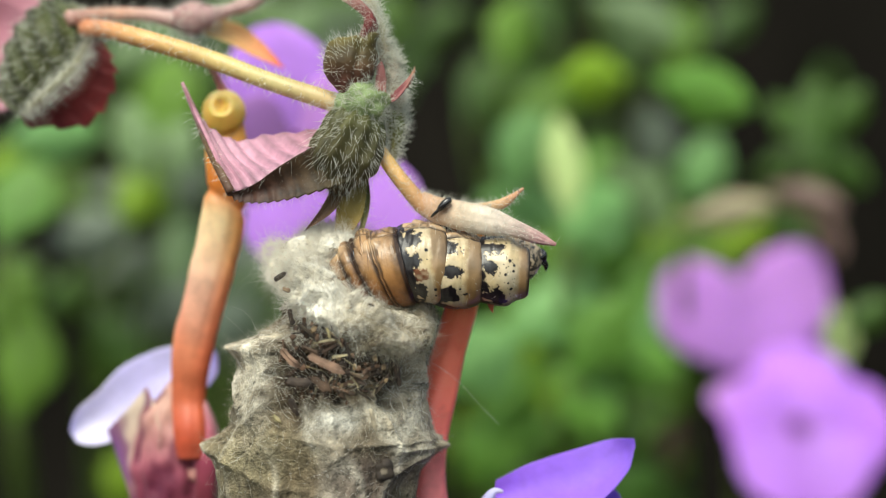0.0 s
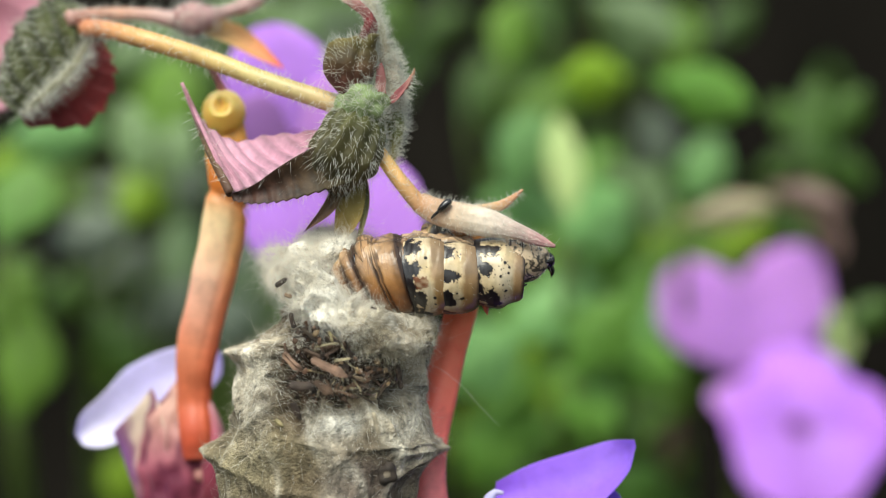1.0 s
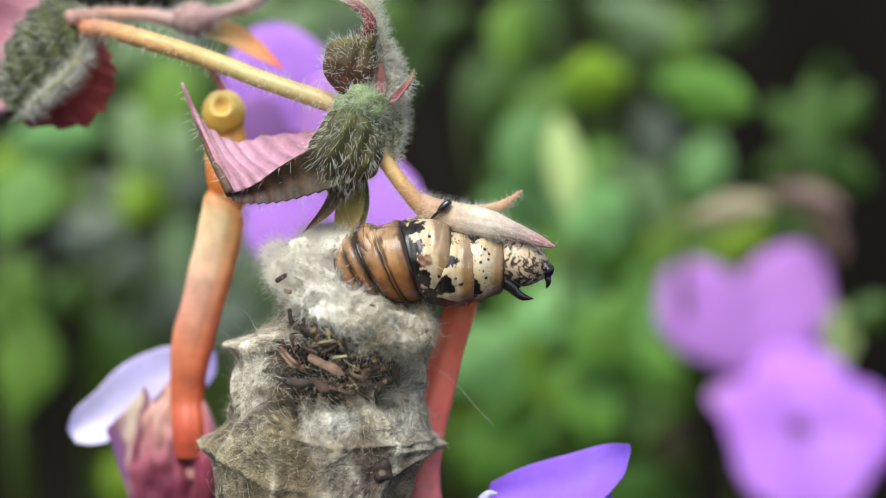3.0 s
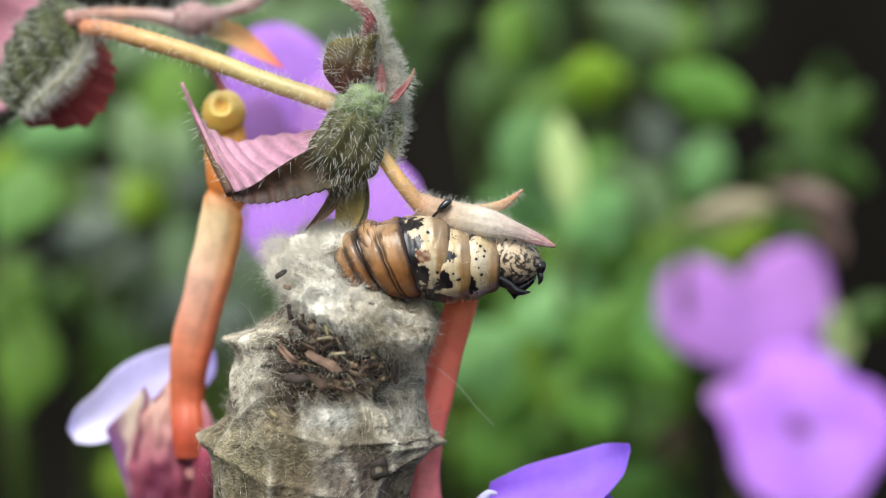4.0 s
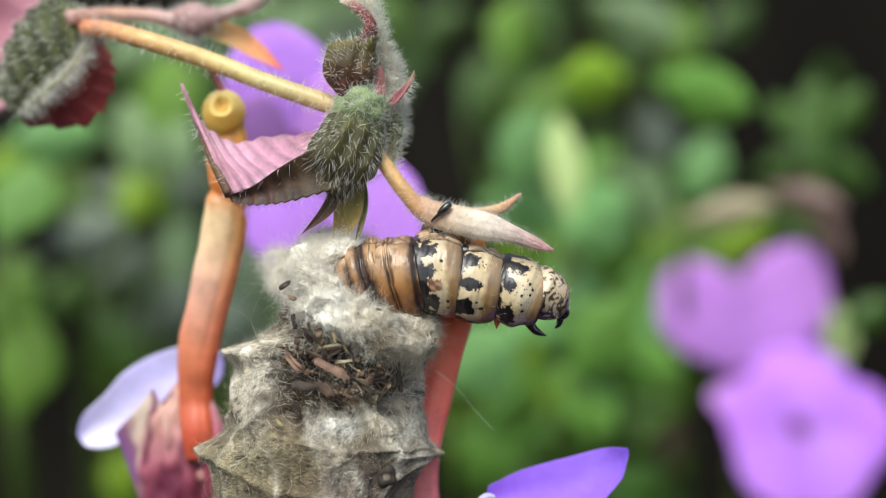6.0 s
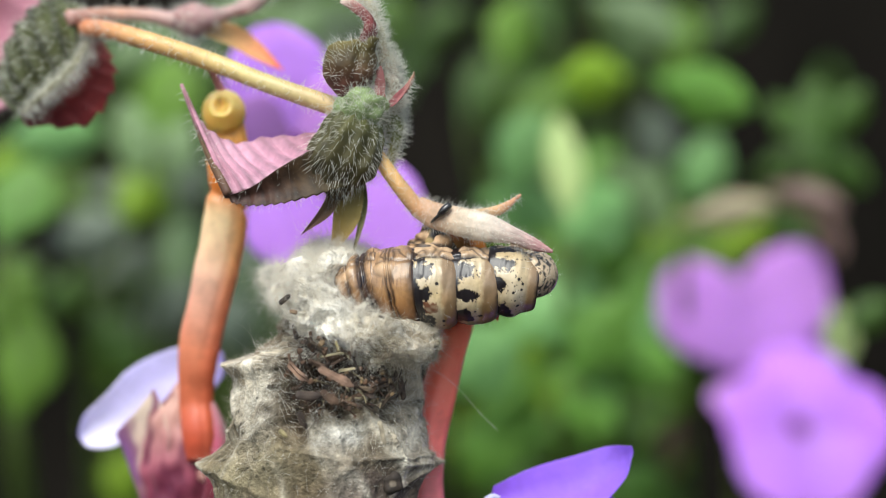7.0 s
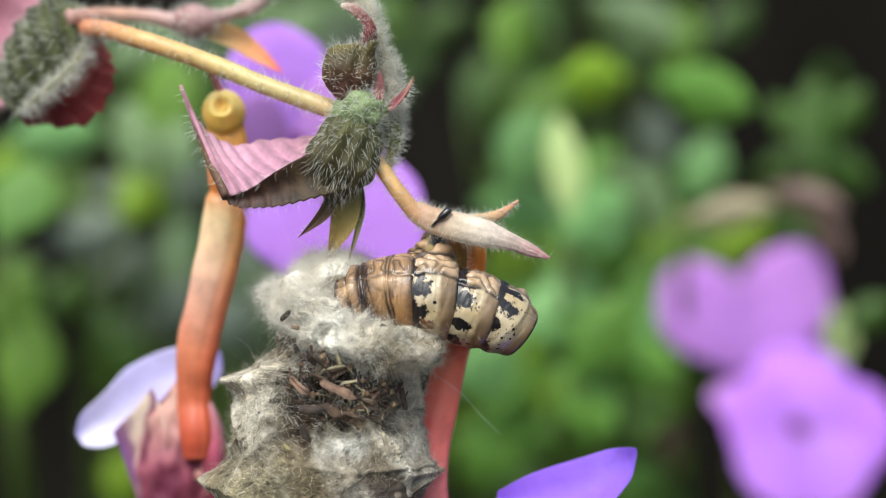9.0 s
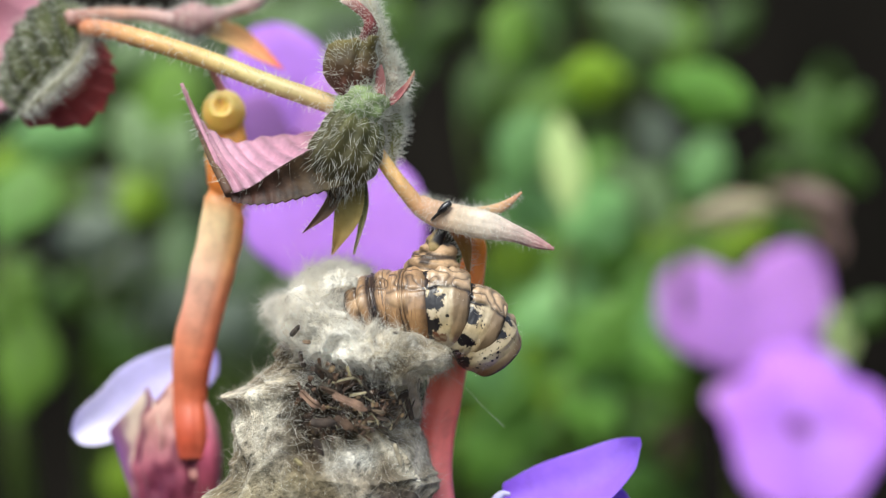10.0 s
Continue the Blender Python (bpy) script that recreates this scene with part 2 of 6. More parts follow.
# ---- the hairy flowering branch ----
def build_branch():
    base = mm(-21.14, 3, 13.35)
    th = thing("flowering_branch", base, "hairy orange-yellow flowering branch with folded reddish leaves", "plant")
    # main stem, from the root beside the scene
    p = tube([mm(-69.14, 20, -174.74), mm(-66.72, 15, -77), mm(-59.67, 16, -9.76), mm(-42.72, 16, 12.47), mm(-27.62, 14, 14.07), mm(-21.81, 6, 13.67), mm(-18.18, 2.6, 12.7), mm(-13.69, 2, 11.28), mm(-10.23, 1.2, 9.96), mm(-5.32, 0.5, 8.33)],
             [1.2, 1.1, 0.9, 0.7, 0.58, 0.54, 0.56, 0.56, 0.55, 0.6], m=150, n=20)
    s = part("stem", p, stem_mat, th, "orange stem that turns yellow", tint(p, [ORANGE, ORANGE, ORANGE, ORANGE, ORANGE, ORANGE, rgb(232, 180, 120), rgb(226, 196, 130), rgb(220, 200, 140), rgb(222, 184, 136)]))
    k = np.zeros(p.shape[:2])
    k[80:] = 1
    fuzz(s, p, 700, 0.42, 0.017, keep=k, label="fine pale stem hairs")
    # short stem on to the calyx
    p = tube([mm(-4.15, 0.5, 6.39), mm(-3.41, 0.3, 5.31), mm(-2.4, 0, 3.97), mm(-1.2, 0, 2.63), mm(0.03, 0, 2.1)], [0.42, 0.44, 0.46, 0.52, 0.62], m=40, n=20)
    s = part("stem", p, stem_mat, th, "short orange stem under the calyx", tint(p, [rgb(236, 194, 128), rgb(236, 192, 124), rgb(228, 180, 120), rgb(218, 166, 124), rgb(214, 166, 130)], mottle=0.2))
    fuzz(s, p, 620, 0.4, 0.011)
    # second stem behind with its pale bract
    p = tube([mm(-23.21, 6, 14.3), mm(-20.73, 8, 14.73), mm(-18.32, 8.5, 14.72), mm(-15.4, 8.5, 14.08)], [0.5, 0.45, 0.45, 0.75], m=36, n=16)
    s = part("stem", p, stem_mat, th, "thin pink stem", tint(p, [rgb(206, 160, 150), rgb(214, 164, 140), rgb(206, 166, 156), rgb(170, 140, 148)]))
    fuzz(s, p, 240, 0.6, 0.02)
    p = tube([mm(-16.83, 8, 14.59), mm(-15.59, 8, 14.52), mm(-14.17, 8, 14.77), mm(-12.21, 8, 15.48), mm(-10.08, 8, 17.08)], [0.5, 0.95, 0.6, 0.42, 0.2], m=40, n=20)
    p = p + normals(p, True) * (noises(p, 420, 5) * 0.0003)[..., None]
    a = part("bract", p, leaf_mat, th, "pale pink bract", tint(p, [rgb(170, 130, 126), rgb(176, 140, 138), rgb(206, 170, 166), rgb(218, 190, 186)], mottle=0.25))
    fuzz(a, p, 420, 0.5, 0.02)
    p = sheet([mm(-15.59, 8, 13.7), mm(-13.63, 8, 12.99), mm(-11.86, 8, 12.11), mm(-10.01, 8, 11.4)], [mm(-15.53, 9, 14.7), mm(-13.38, 9, 14.42), mm(-11.77, 9, 13.41), mm(-10.01, 8, 11.47)], bulge=0.5)
    part("bract", p, leaf_mat, th, "orange pointed bract", tint(p, [rgb(206, 186, 132), rgb(234, 178, 120), rgb(226, 116, 86)]))
    # thin red pedicel to the orange spur
    p = tube([mm(-14.25, 2.5, 11.6), mm(-13.9, 4, 10.7), mm(-13.39, 5, 9.57)], [0.28, 0.22, 0.3], m=20, n=10)
    part("pedicel", p, stem_mat, th, "thin red pedicel", tint(p, [CRIMSON, ROSE]))


def build_left_leaf(th):
    # the folded toothed leaf at the branch's left joint
    mid = [mm(-21.98, 7, 13.07), mm(-22.86, 6, 11.22), mm(-24.44, 6, 9.65), mm(-26.39, 7, 8.31)]
    p = sheet(mid, [mm(-22.59, 8.5, 15.18), mm(-24.9, 7.5, 15.42), mm(-27.02, 7.5, 13.12), mm(-28.01, 8, 9.62)], bulge=1.0, pleats=7, depth=0.25, teeth=8, tooth=0.4, m=60)
    a = part("leaf_half", p, leaf_mat, th, "green hairy half of a folded leaf", tint(p, [rgb(84, 94, 40), rgb(62, 66, 28), rgb(76, 84, 36)], mottle=0.4) * dark_valleys(p, 7, 0.65))
    fuzz(a, p, 520, 0.5, 0.015, lean=(-0.5, -0.3, -0.4))
    p = sheet(mid, [mm(-21.3, 7.5, 12.94), mm(-20.7, 7.5, 10.7), mm(-22.3, 7.5, 8.0), mm(-26.2, 7.5, 7.8)], bulge=0.5, teeth=7, tooth=0.45, m=60)
    a = part("leaf_half", p, leaf_mat, th, "dark red half of a folded leaf", tint(p, [rgb(150, 60, 58), CRIMSON, rgb(110, 46, 52)]))
    fuzz(a, p, 350, 0.35, 0.018)
    q = tube([mm(-21.83, 6.5, 13.2), mm(-22.77, 5.5, 11.25), mm(-24.34, 5.5, 9.68), mm(-26.11, 6.5, 8.35)], [0.16, 0.2, 0.18, 0.1], m=40, n=12)
    a = part("midrib", q, leaf_mat, th, "white-haired midrib", tint(q, [rgb(140, 136, 100)]))
    fuzz(a, q, 1100, 0.75, 0.016, curl=0.35, lean=(0.3, -0.3, -0.2))
    for n, (c, r) in enumerate(((mm(-28.61, 12.5, 13.99), 2.0), (mm(-29.52, 12.5, 10.69), 1.8), (mm(-27.89, 13.5, 16.68), 2.2))):
        p = sheet([c + np.array((-r, 0, -r)) * 0.001, c + np.array((0, 0, -1.1 * r)) * 0.001, c + np.array((r, 0, -r * 0.6)) * 0.001],
                  [c + np.array((-r, 0, r)) * 0.001, c + np.array((0, 0, 1.2 * r)) * 0.001, c + np.array((r, 0, r * 0.5)) * 0.001], bulge=0.5, wave=0.5)
        part("petal", p, petal_mat, th, "faded pink petal", tint(p, [rgb(190, 110, 130), ROSE]))


def build_bud(th):
    # green node
    p = ball(mm(-4.63, 0, 8.53), 1.55, 1.4, 1.25)
    p = p + normals(p, True) * (noises(p, 700) * 0.0003 + noises(p, 1700) * 0.0003 + noises(p, 3600) * 0.00012)[..., None]
    a = part("node", p, leaf_mat, th, "pale green woolly node", tint(p, [rgb(150, 168, 118), rgb(142, 160, 108), rgb(108, 118, 70)], mottle=0.55, scale=1500))
    fuzz(a, p, 1300, 0.5, 0.013, curl=0.6)
    # hairy sheath under it
    p = tube([mm(-4.53, 0, 8.37), mm(-4.87, 0, 7.53), mm(-5.39, -0.2, 6.36), mm(-5.92, -0.2, 5.16), mm(-6.14, 0.2, 4.04), mm(-6.09, 0.4, 3.31)], [0.9, 1.55, 1.95, 1.9, 1.2, 0.3], m=60, n=64, flat=0.75)
    pleat = np.sin(np.linspace(0, 22 * np.pi, 64)[None] + 1.5 * noises(p, 300, 2))
    p = p + normals(p, True) * (noises(p, 600) * 0.0003 + noises(p, 1500) * 0.00012 + 0.00011 * pleat)[..., None]
    a = part("sheath", p, leaf_mat, th, "dark olive hairy sheath", tint(p, [rgb(104, 110, 58), rgb(74, 72, 34), rgb(64, 56, 28), rgb(70, 52, 30)], mottle=0.5) * (1 + 0.15 * pleat)[..., None])
    fuzz(a, p, 1100, 0.5, 0.0115, curl=0.25, spread=0.25, lean=(-0.1, 0, -0.7))
    # curled young leaf on top
    prof = np.array([(58, 634, 668), (64, 604, 672), (78, 584, 668), (104, 577, 668), (134, 579, 660), (158, 589, 640), (176, 604, 622)], float)
    rows = spline(prof, 50)
    ang = np.linspace(0, 2 * np.pi, 56, endpoint=False)
    cx, hw = (rows[:, 1] + rows[:, 2]) / 2, (rows[:, 2] - rows[:, 1]) / 2
    p = np.stack([(cx[:, None] + hw[:, None] * np.cos(ang) - 784) / 30, -0.3 + hw[:, None] / 30 * 0.75 * np.sin(ang), (441 - rows[:, :1]) / 30 + 0 * ang], -1) * 0.001 + np.array((0, 0, 0.15))
    p[0], p[-1] = p[0].mean(axis=0), p[-1].mean(axis=0)
    fold = np.exp(-(((p[..., 0] - mm(-5.07, 0, 10.7)[0]) * 1000 - 0.25 * (p[..., 2] - mm(-5.07, 0, 10.7)[2]) * 1000) / 0.2) ** 2)
    p = p - (p - mm(-5.4, 0, 10.83)) * (0.16 * fold)[..., None]
    p = p + normals(p, True) * (noises(p, 300, 14) * 0.0004 + noises(p, 900, 15) * 0.0002 + noises(p, 2500, 4) * 0.00008)[..., None]
    a = part("young_leaf", p, leaf_mat, th, "curled brown-olive young leaf", tint(p, [rgb(104, 92, 46), rgb(92, 82, 34), rgb(84, 66, 32), rgb(92, 50, 38), rgb(96, 42, 36)], mottle=0.4))
    fuzz(a, p, 620, 0.42, 0.014, curl=0.3, lean=(-0.2, 0, 0.3))
    p = sheet([mm(-6.13, 0, 14.77), mm(-5.46, -0.2, 14.34), mm(-4.65, -0.4, 13.52), mm(-5.04, -0.6, 12.37)], [mm(-6.01, 0.3, 14.94), mm(-4.95, 0.3, 14.6), mm(-3.86, -0.2, 13.41), mm(-3.98, -0.5, 12.52)], bulge=-0.4)
    a = part("bract", p, leaf_mat, th, "red inner bract", tint(p, [rgb(206, 190, 176), rgb(170, 120, 114), rgb(110, 34, 36), rgb(84, 24, 26)], mottle=0.6))
    fuzz(a, p, 420, 0.36, 0.011, curl=0.4)
    # pale woolly bracts at the back
    for path, radii, cols, hairs_n in (
            ([mm(-6.51, 0.8, 16.14), mm(-4.96, 0.7, 15.19), mm(-4.15, 0.6, 14.24), mm(-3.75, 0.7, 12.77), mm(-3.42, 0.8, 11.11)], [0.28, 0.28, 0.26, 0.4, 0.4], [rgb(206, 190, 176), rgb(200, 190, 168), rgb(186, 182, 154), rgb(186, 166, 148)], 1500),
            ([mm(-3.7, 1, 12.13), mm(-3.23, 1, 11.06), mm(-2.89, 1, 9.78), mm(-2.89, 1, 8.27)], [0.35, 0.58, 0.58, 0.45], [rgb(190, 186, 160), rgb(204, 190, 172), rgb(184, 176, 150)], 1500),
            ([mm(-3.3, 1.2, 8.78), mm(-2.83, 1.2, 7.61), mm(-2.76, 1.1, 6.59), mm(-3.09, 1, 5.28)], [0.6, 0.65, 0.5, 0.15], [rgb(150, 154, 112), rgb(134, 138, 90), rgb(140, 130, 80)], 1000)):
        p = tube(path, radii, m=40, n=28)
        p = p + normals(p, True) * (noises(p, 420, 5) * 0.0004 + noises(p, 1300, 6) * 0.00015)[..., None]
        a = part("bract", p, leaf_mat, th, "pale woolly bract", tint(p, cols, mottle=0.35))
        fuzz(a, p, hairs_n, 0.44, 0.022, curl=0.5, lean=(0.2, 0, 0.1))
    p = sheet([mm(-3.33, -0.3, 8.61), mm(-2.79, -0.5, 8.73), mm(-2.06, -0.4, 9.67), mm(-1.67, 0, 10.7)], [mm(-3.2, 0, 8.97), mm(-2.63, -0.2, 9.52), mm(-2.07, 0, 10.1), mm(-1.63, 0, 10.77)], bulge=0.2)
    a = part("bract", p, leaf_mat, th, "narrow red bract", tint(p, [rgb(134, 72, 72), rgb(152, 90, 90), rgb(180, 140, 112)]))
    fuzz(a, p, 160, 0.5, 0.018)
    p = sheet([mm(-4.04, -0.8, 9.14), mm(-3.71, -0.9, 9.3), mm(-3.32, -0.6, 9.16)], [mm(-3.93, 0, 10.77), mm(-3.6, 0, 11.03), mm(-3.33, 0, 10.03)], bulge=0.2)
    part("bract", p, leaf_mat, th, "small red bract", tint(p, [rgb(150, 88, 86), rgb(160, 104, 98)]))
    # pink pleated leaf, folded along its midrib
    mid = [mm(-5.76, -0.8, 6.92), mm(-7.66, -1.2, 5.97), mm(-9.53, -1.3, 4.85), mm(-11.04, -1, 3.8), mm(-12.47, -0.6, 3.25)]
    p = sheet(mid, [mm(-6.7, 1.2, 7.37), mm(-8.59, 1.8, 7), mm(-10.65, 2.2, 6.82), mm(-12.18, 2.2, 6.48), mm(-13.52, 2, 6.98), mm(-14.59, 1.6, 7.97), mm(-15.55, 1.2, 9.93)], m=90, n=30, bulge=-0.5, pleats=9, depth=0.34, wave=0.15)
    a = part("leaf_half", p, leaf_mat, th, "pink pleated half of a folded leaf", tint(p, [rgb(196, 140, 156), rgb(204, 152, 172), rgb(210, 160, 180), rgb(206, 150, 168)]) * dark_valleys(p, 9, 0.35))
    fuzz(a, p, 200, 0.3, 0.012)
    p = sheet(mid, [mm(-5.26, -1, 4.07), mm(-7.06, -1.2, 3.5), mm(-9.21, -1.2, 2.94), mm(-11.04, -1, 2.78), mm(-12.34, -0.6, 2.95)], m=70, n=20, bulge=0.4, pleats=8, depth=0.16, teeth=14, tooth=0.16)
    a = part("leaf_half", p, leaf_mat, th, "brown hairy underside of a folded leaf", tint(p, [rgb(70, 62, 30), rgb(68, 50, 28), rgb(70, 42, 30), rgb(66, 42, 34)], mottle=0.6, scale=1500) * dark_valleys(p, 8, 0.3))
    fuzz(a, p, 700, 0.4, 0.010, lean=(-0.1, 0, -0.8))
    p = tube([mm(-15.55, 1.2, 9.93), mm(-14.79, 1.3, 8.12), mm(-13.83, 0.9, 6.01), mm(-12.41, -0.6, 3.28)], [0.1, 0.2, 0.32, 0.3], m=40, n=12)
    a = part("leaf_margin", p, leaf_mat, th, "rolled brown leaf margin", tint(p, [ROSE, rgb(140, 110, 90), BROWN]))
    fuzz(a, p, 150, 0.42, 0.013, lean=(-0.5, 0, -0.2))
    # drooping blades
    for low, high, col, lab in (
            ([mm(-6.41, 0.2, 4.11), mm(-7.07, 0, 2.63), mm(-8.2, 0, 1.03)], [mm(-5.74, 0.2, 3.87), mm(-6.4, 0, 2.3), mm(-8.13, 0, 1.07)], [rgb(110, 92, 64), rgb(116, 84, 70)], "narrow brown drooping blade"),
            ([mm(-6.23, 0.5, 4.12), mm(-6.36, 0.6, 2.04), mm(-6.52, 1, -0.24)], [mm(-4.48, 0.5, 4.12), mm(-4.82, 0.6, 1.88), mm(-6.38, 1, -0.17)], [rgb(100, 96, 54), rgb(160, 138, 76), rgb(166, 130, 76)], "olive drooping blade"),
            ([mm(-4.83, 0.8, 5.23), mm(-4.82, 0.6, 2.31), mm(-5.23, 0.8, -0.17)], [mm(-4.63, 0.8, 5.23), mm(-4.32, 0.6, 2.71), mm(-5.1, 0.8, -0.17)], [OLIVE, rgb(150, 140, 110)], "thin pale drooping blade")):
        p = sheet(low, high, bulge=0.35, thick=0.2)
        a = part("blade", p, leaf_mat, th, lab, tint(p, col))
        fuzz(a, p, 120, 0.35, 0.012)


def build_calyx(th):
    p = tube([mm(-1.4, 0, 2.83), mm(-0.3, -0.3, 2.29), mm(1.19, -0.8, 1.95), mm(2.84, -1.2, 1.58), mm(4.42, -1.4, 1.12), mm(5.64, -1.3, 0.63), mm(6.6, -1.2, 0.26)], [0.6, 0.78, 0.84, 0.76, 0.52, 0.34, 0.06], m=60, n=40, flat=0.6)
    p = p + normals(p, True) * (0.000012 * np.sin(np.linspace(0, 20 * np.pi, 40))[None] + noises(p, 500) * 0.0001)[..., None]
    c = tint(p, [rgb(206, 164, 132), rgb(204, 166, 136), rgb(212, 190, 166), rgb(220, 204, 188), rgb(212, 186, 176), rgb(204, 158, 156), rgb(190, 130, 132)], mottle=0.2)
    a = part("sepal", p, leaf_mat, th, "pale straw sepal with a pink tip", c)
    fuzz(a, p, 1000, 0.36, 0.0095, curl=0.25, lean=(0.35, 0, 0))
    p = tube([mm(0.94, 0.5, 2.31), mm(2.21, 0.5, 2.38), mm(3.54, 0.4, 2.71), mm(4.78, 0.4, 3.61)], [0.5, 0.36, 0.3, 0.06], m=40, n=16, flat=0.6)
    a = part("sepal", p, leaf_mat, th, "short curved sepal", tint(p, [STRAW, rgb(214, 176, 134), rgb(206, 150, 120)]))
    fuzz(a, p, 360, 0.38, 0.015)
    p = sheet([mm(0.2, 0.2, 1.54), mm(1.04, 0.4, 0.37), mm(1.61, 1, -1.24)], [mm(1.54, 0.2, 1.54), mm(1.81, 0.4, 0.37), mm(1.75, 1, -1.24)], bulge=0.4, thick=0.2)
    a = part("sepal", p, leaf_mat, th, "brown drooping sepal", tint(p, [rgb(206, 130, 80), rgb(150, 110, 56), rgb(130, 96, 50)]))
    fuzz(a, p, 200, 0.45, 0.018)


build_branch()
branch = bpy.data.objects["flowering_branch"]
build_left_leaf(branch)
build_bud(branch)
build_calyx(branch)


# ---- the hanging flowers with long orange tubes ----
def streaked(p, stops, dark):
    """Pigment with darker wet streaks running along a wilting petal."""
    k = np.clip((noises(p * np.array((1, 1, 0.35)), 620, 33) + 0.4 * noises(p * np.array((1, 1, 0.5)), 1700, 35) + 0.1) * 2.6, 0, 0.85)[..., None]
    return tint(p, stops, mottle=0.12) * (1 - k) + dark * k


def build_left_flower():
    th = thing("hanging_flower", mm(-13.49, 5, 8.36), "wilting flower with flattened orange tube and lilac petals", "flower")
    p = ball(mm(-13.46, 5, 8.39), 1.36, 1.25, 1.42, m=40, n=48)
    d = np.linalg.norm((p - mm(-13.47, 3.8, 8.76))[..., [0, 2]], axis=-1) * 1000
    front = p[..., 1] < 0.0048
    dent = np.where(front, 0.0005 * np.exp(-(d / 0.3) ** 2) - 0.0002 * np.exp(-((d - 0.7) / 0.22) ** 2), 0)
    p[..., 1] += dent
    part("spur_tip", p, spur_mat, th, "round dimpled orange spur tip", tint(p, [rgb(255, 226, 150), rgb(255, 206, 110), rgb(255, 182, 74)], mottle=0.03))
    p = tube([mm(-13.45, 5.2, 8.20), mm(-13.40, 5.4, 6.23), mm(-13.35, 5.6, 4.29), mm(-13.44, 5.8, 2.76), mm(-13.69, 5.9, 1.36), mm(-14.06, 6.1, -0.31), mm(-14.52, 6.4, -2.07), mm(-15.02, 6.8, -3.83), mm(-15.48, 7.1, -5.61), mm(-15.82, 7.3, -7.38), mm(-15.95, 7.5, -9.51), mm(-15.82, 7.0, -11.24), mm(-15.76, 7.1, -13.08)],
             [1.2, 1.3, 1.26, 1.38, 1.42, 1.36, 1.32, 1.3, 1.26, 1.18, 1.1, 1.04, 0.85], m=130, n=48, flat=0.55)
    a = np.linspace(0, 2 * np.pi, 48, endpoint=False)[None]
    d = (p[..., 2] - mm(0, 0, 3.0)[2]) * 1000 + 0.55 * (p[..., 0] - mm(-13.4, 0, 0)[0]) * 1000
    pinch = np.exp(-(d / 0.35) ** 2)
    crease = np.exp(-((-np.cos(a) - 0.42 - 0.25 * noises(p, 130, 4)) / 0.1) ** 2) * (np.sin(a) > 0)
    p = p + normals(p, True) * (noises(p, 260) * 0.00016 + noises(p, 700) * 0.00006 - 0.00006 * crease - 0.00022 * pinch)[..., None]
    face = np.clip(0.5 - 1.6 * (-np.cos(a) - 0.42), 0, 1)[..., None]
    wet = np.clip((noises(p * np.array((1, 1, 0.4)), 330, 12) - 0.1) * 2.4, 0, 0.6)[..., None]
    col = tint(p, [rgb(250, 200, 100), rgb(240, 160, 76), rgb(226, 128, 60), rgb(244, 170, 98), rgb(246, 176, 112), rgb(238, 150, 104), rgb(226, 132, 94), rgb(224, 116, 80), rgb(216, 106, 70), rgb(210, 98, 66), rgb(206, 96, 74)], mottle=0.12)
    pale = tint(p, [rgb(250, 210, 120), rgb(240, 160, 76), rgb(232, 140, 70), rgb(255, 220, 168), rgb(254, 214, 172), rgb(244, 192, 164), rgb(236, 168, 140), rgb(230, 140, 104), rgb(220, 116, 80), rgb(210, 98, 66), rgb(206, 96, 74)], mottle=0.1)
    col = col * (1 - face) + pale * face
    col = col * (1 - wet) + col * np.array((0.86, 0.68, 0.62)) * wet
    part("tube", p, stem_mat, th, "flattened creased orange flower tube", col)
    p = sheet([mm(-23.79, 10, -11.71), mm(-23.14, 10, -12.43), mm(-21.35, 9.6, -12.33), mm(-19.1, 9, -10.87), mm(-17.31, 9, -9.44), mm(-15.22, 9.5, -8.94), mm(-14.4, 9.8, -8.06)], [mm(-23.82, 10, -11.5), mm(-23.46, 10.2, -10.36), mm(-22.14, 10.5, -9.15), mm(-20.55, 11, -7.52), mm(-17.94, 11, -6.36), mm(-15.32, 11, -6.14), mm(-14.54, 10.5, -6.55)], bulge=1.1, thick=0.25, m=60)
    part("petal", p, petal_mat, th, "pale lilac upper petal", tint(p, [rgb(226, 222, 252), rgb(230, 224, 250), LILAC, LILAC, rgb(190, 170, 236)], mottle=0.05))
    p = tube([mm(-16.0, 8.4, -6.6), mm(-16.5, 8.5, -9.4), mm(-16.98, 8.6, -12.09), mm(-16.86, 8.8, -14.61), mm(-16.74, 9, -18.21), mm(-16.72, 9.4, -21.49)], [0.3, 1.3, 2.2, 2.4, 2.3, 1.4], m=60, n=60, flat=0.6)
    ridge = np.abs(np.sin(np.linspace(0, np.pi * 13, 60)[None] + 2.5 * noises(p, 160))) * 0.00022 * np.linspace(0, 1.6, p.shape[0])[:, None].clip(0, 1)
    p = p + normals(p, True) * (1.6 * ridge + noises(p, 300) * 0.0005 + noises(p, 800) * 0.0003)[..., None]
    part("throat", p, petal_mat, th, "wrinkled pink flower throat", streaked(p, [rgb(214, 150, 130), rgb(226, 176, 160), rgb(190, 104, 122), rgb(124, 44, 66), rgb(84, 26, 48)], rgb(112, 34, 66)))
    p = sheet([mm(-21.3, 9, -11.5), mm(-20.35, 9, -13.92), mm(-19.64, 9, -16.42), mm(-19.82, 9, -20)], [mm(-18.7, 8.0, -8.6), mm(-17.61, 7.2, -11.26), mm(-17.81, 7.4, -14.45), mm(-17.54, 8, -19.14)], bulge=0.6, wave=0.3, thick=0.25)
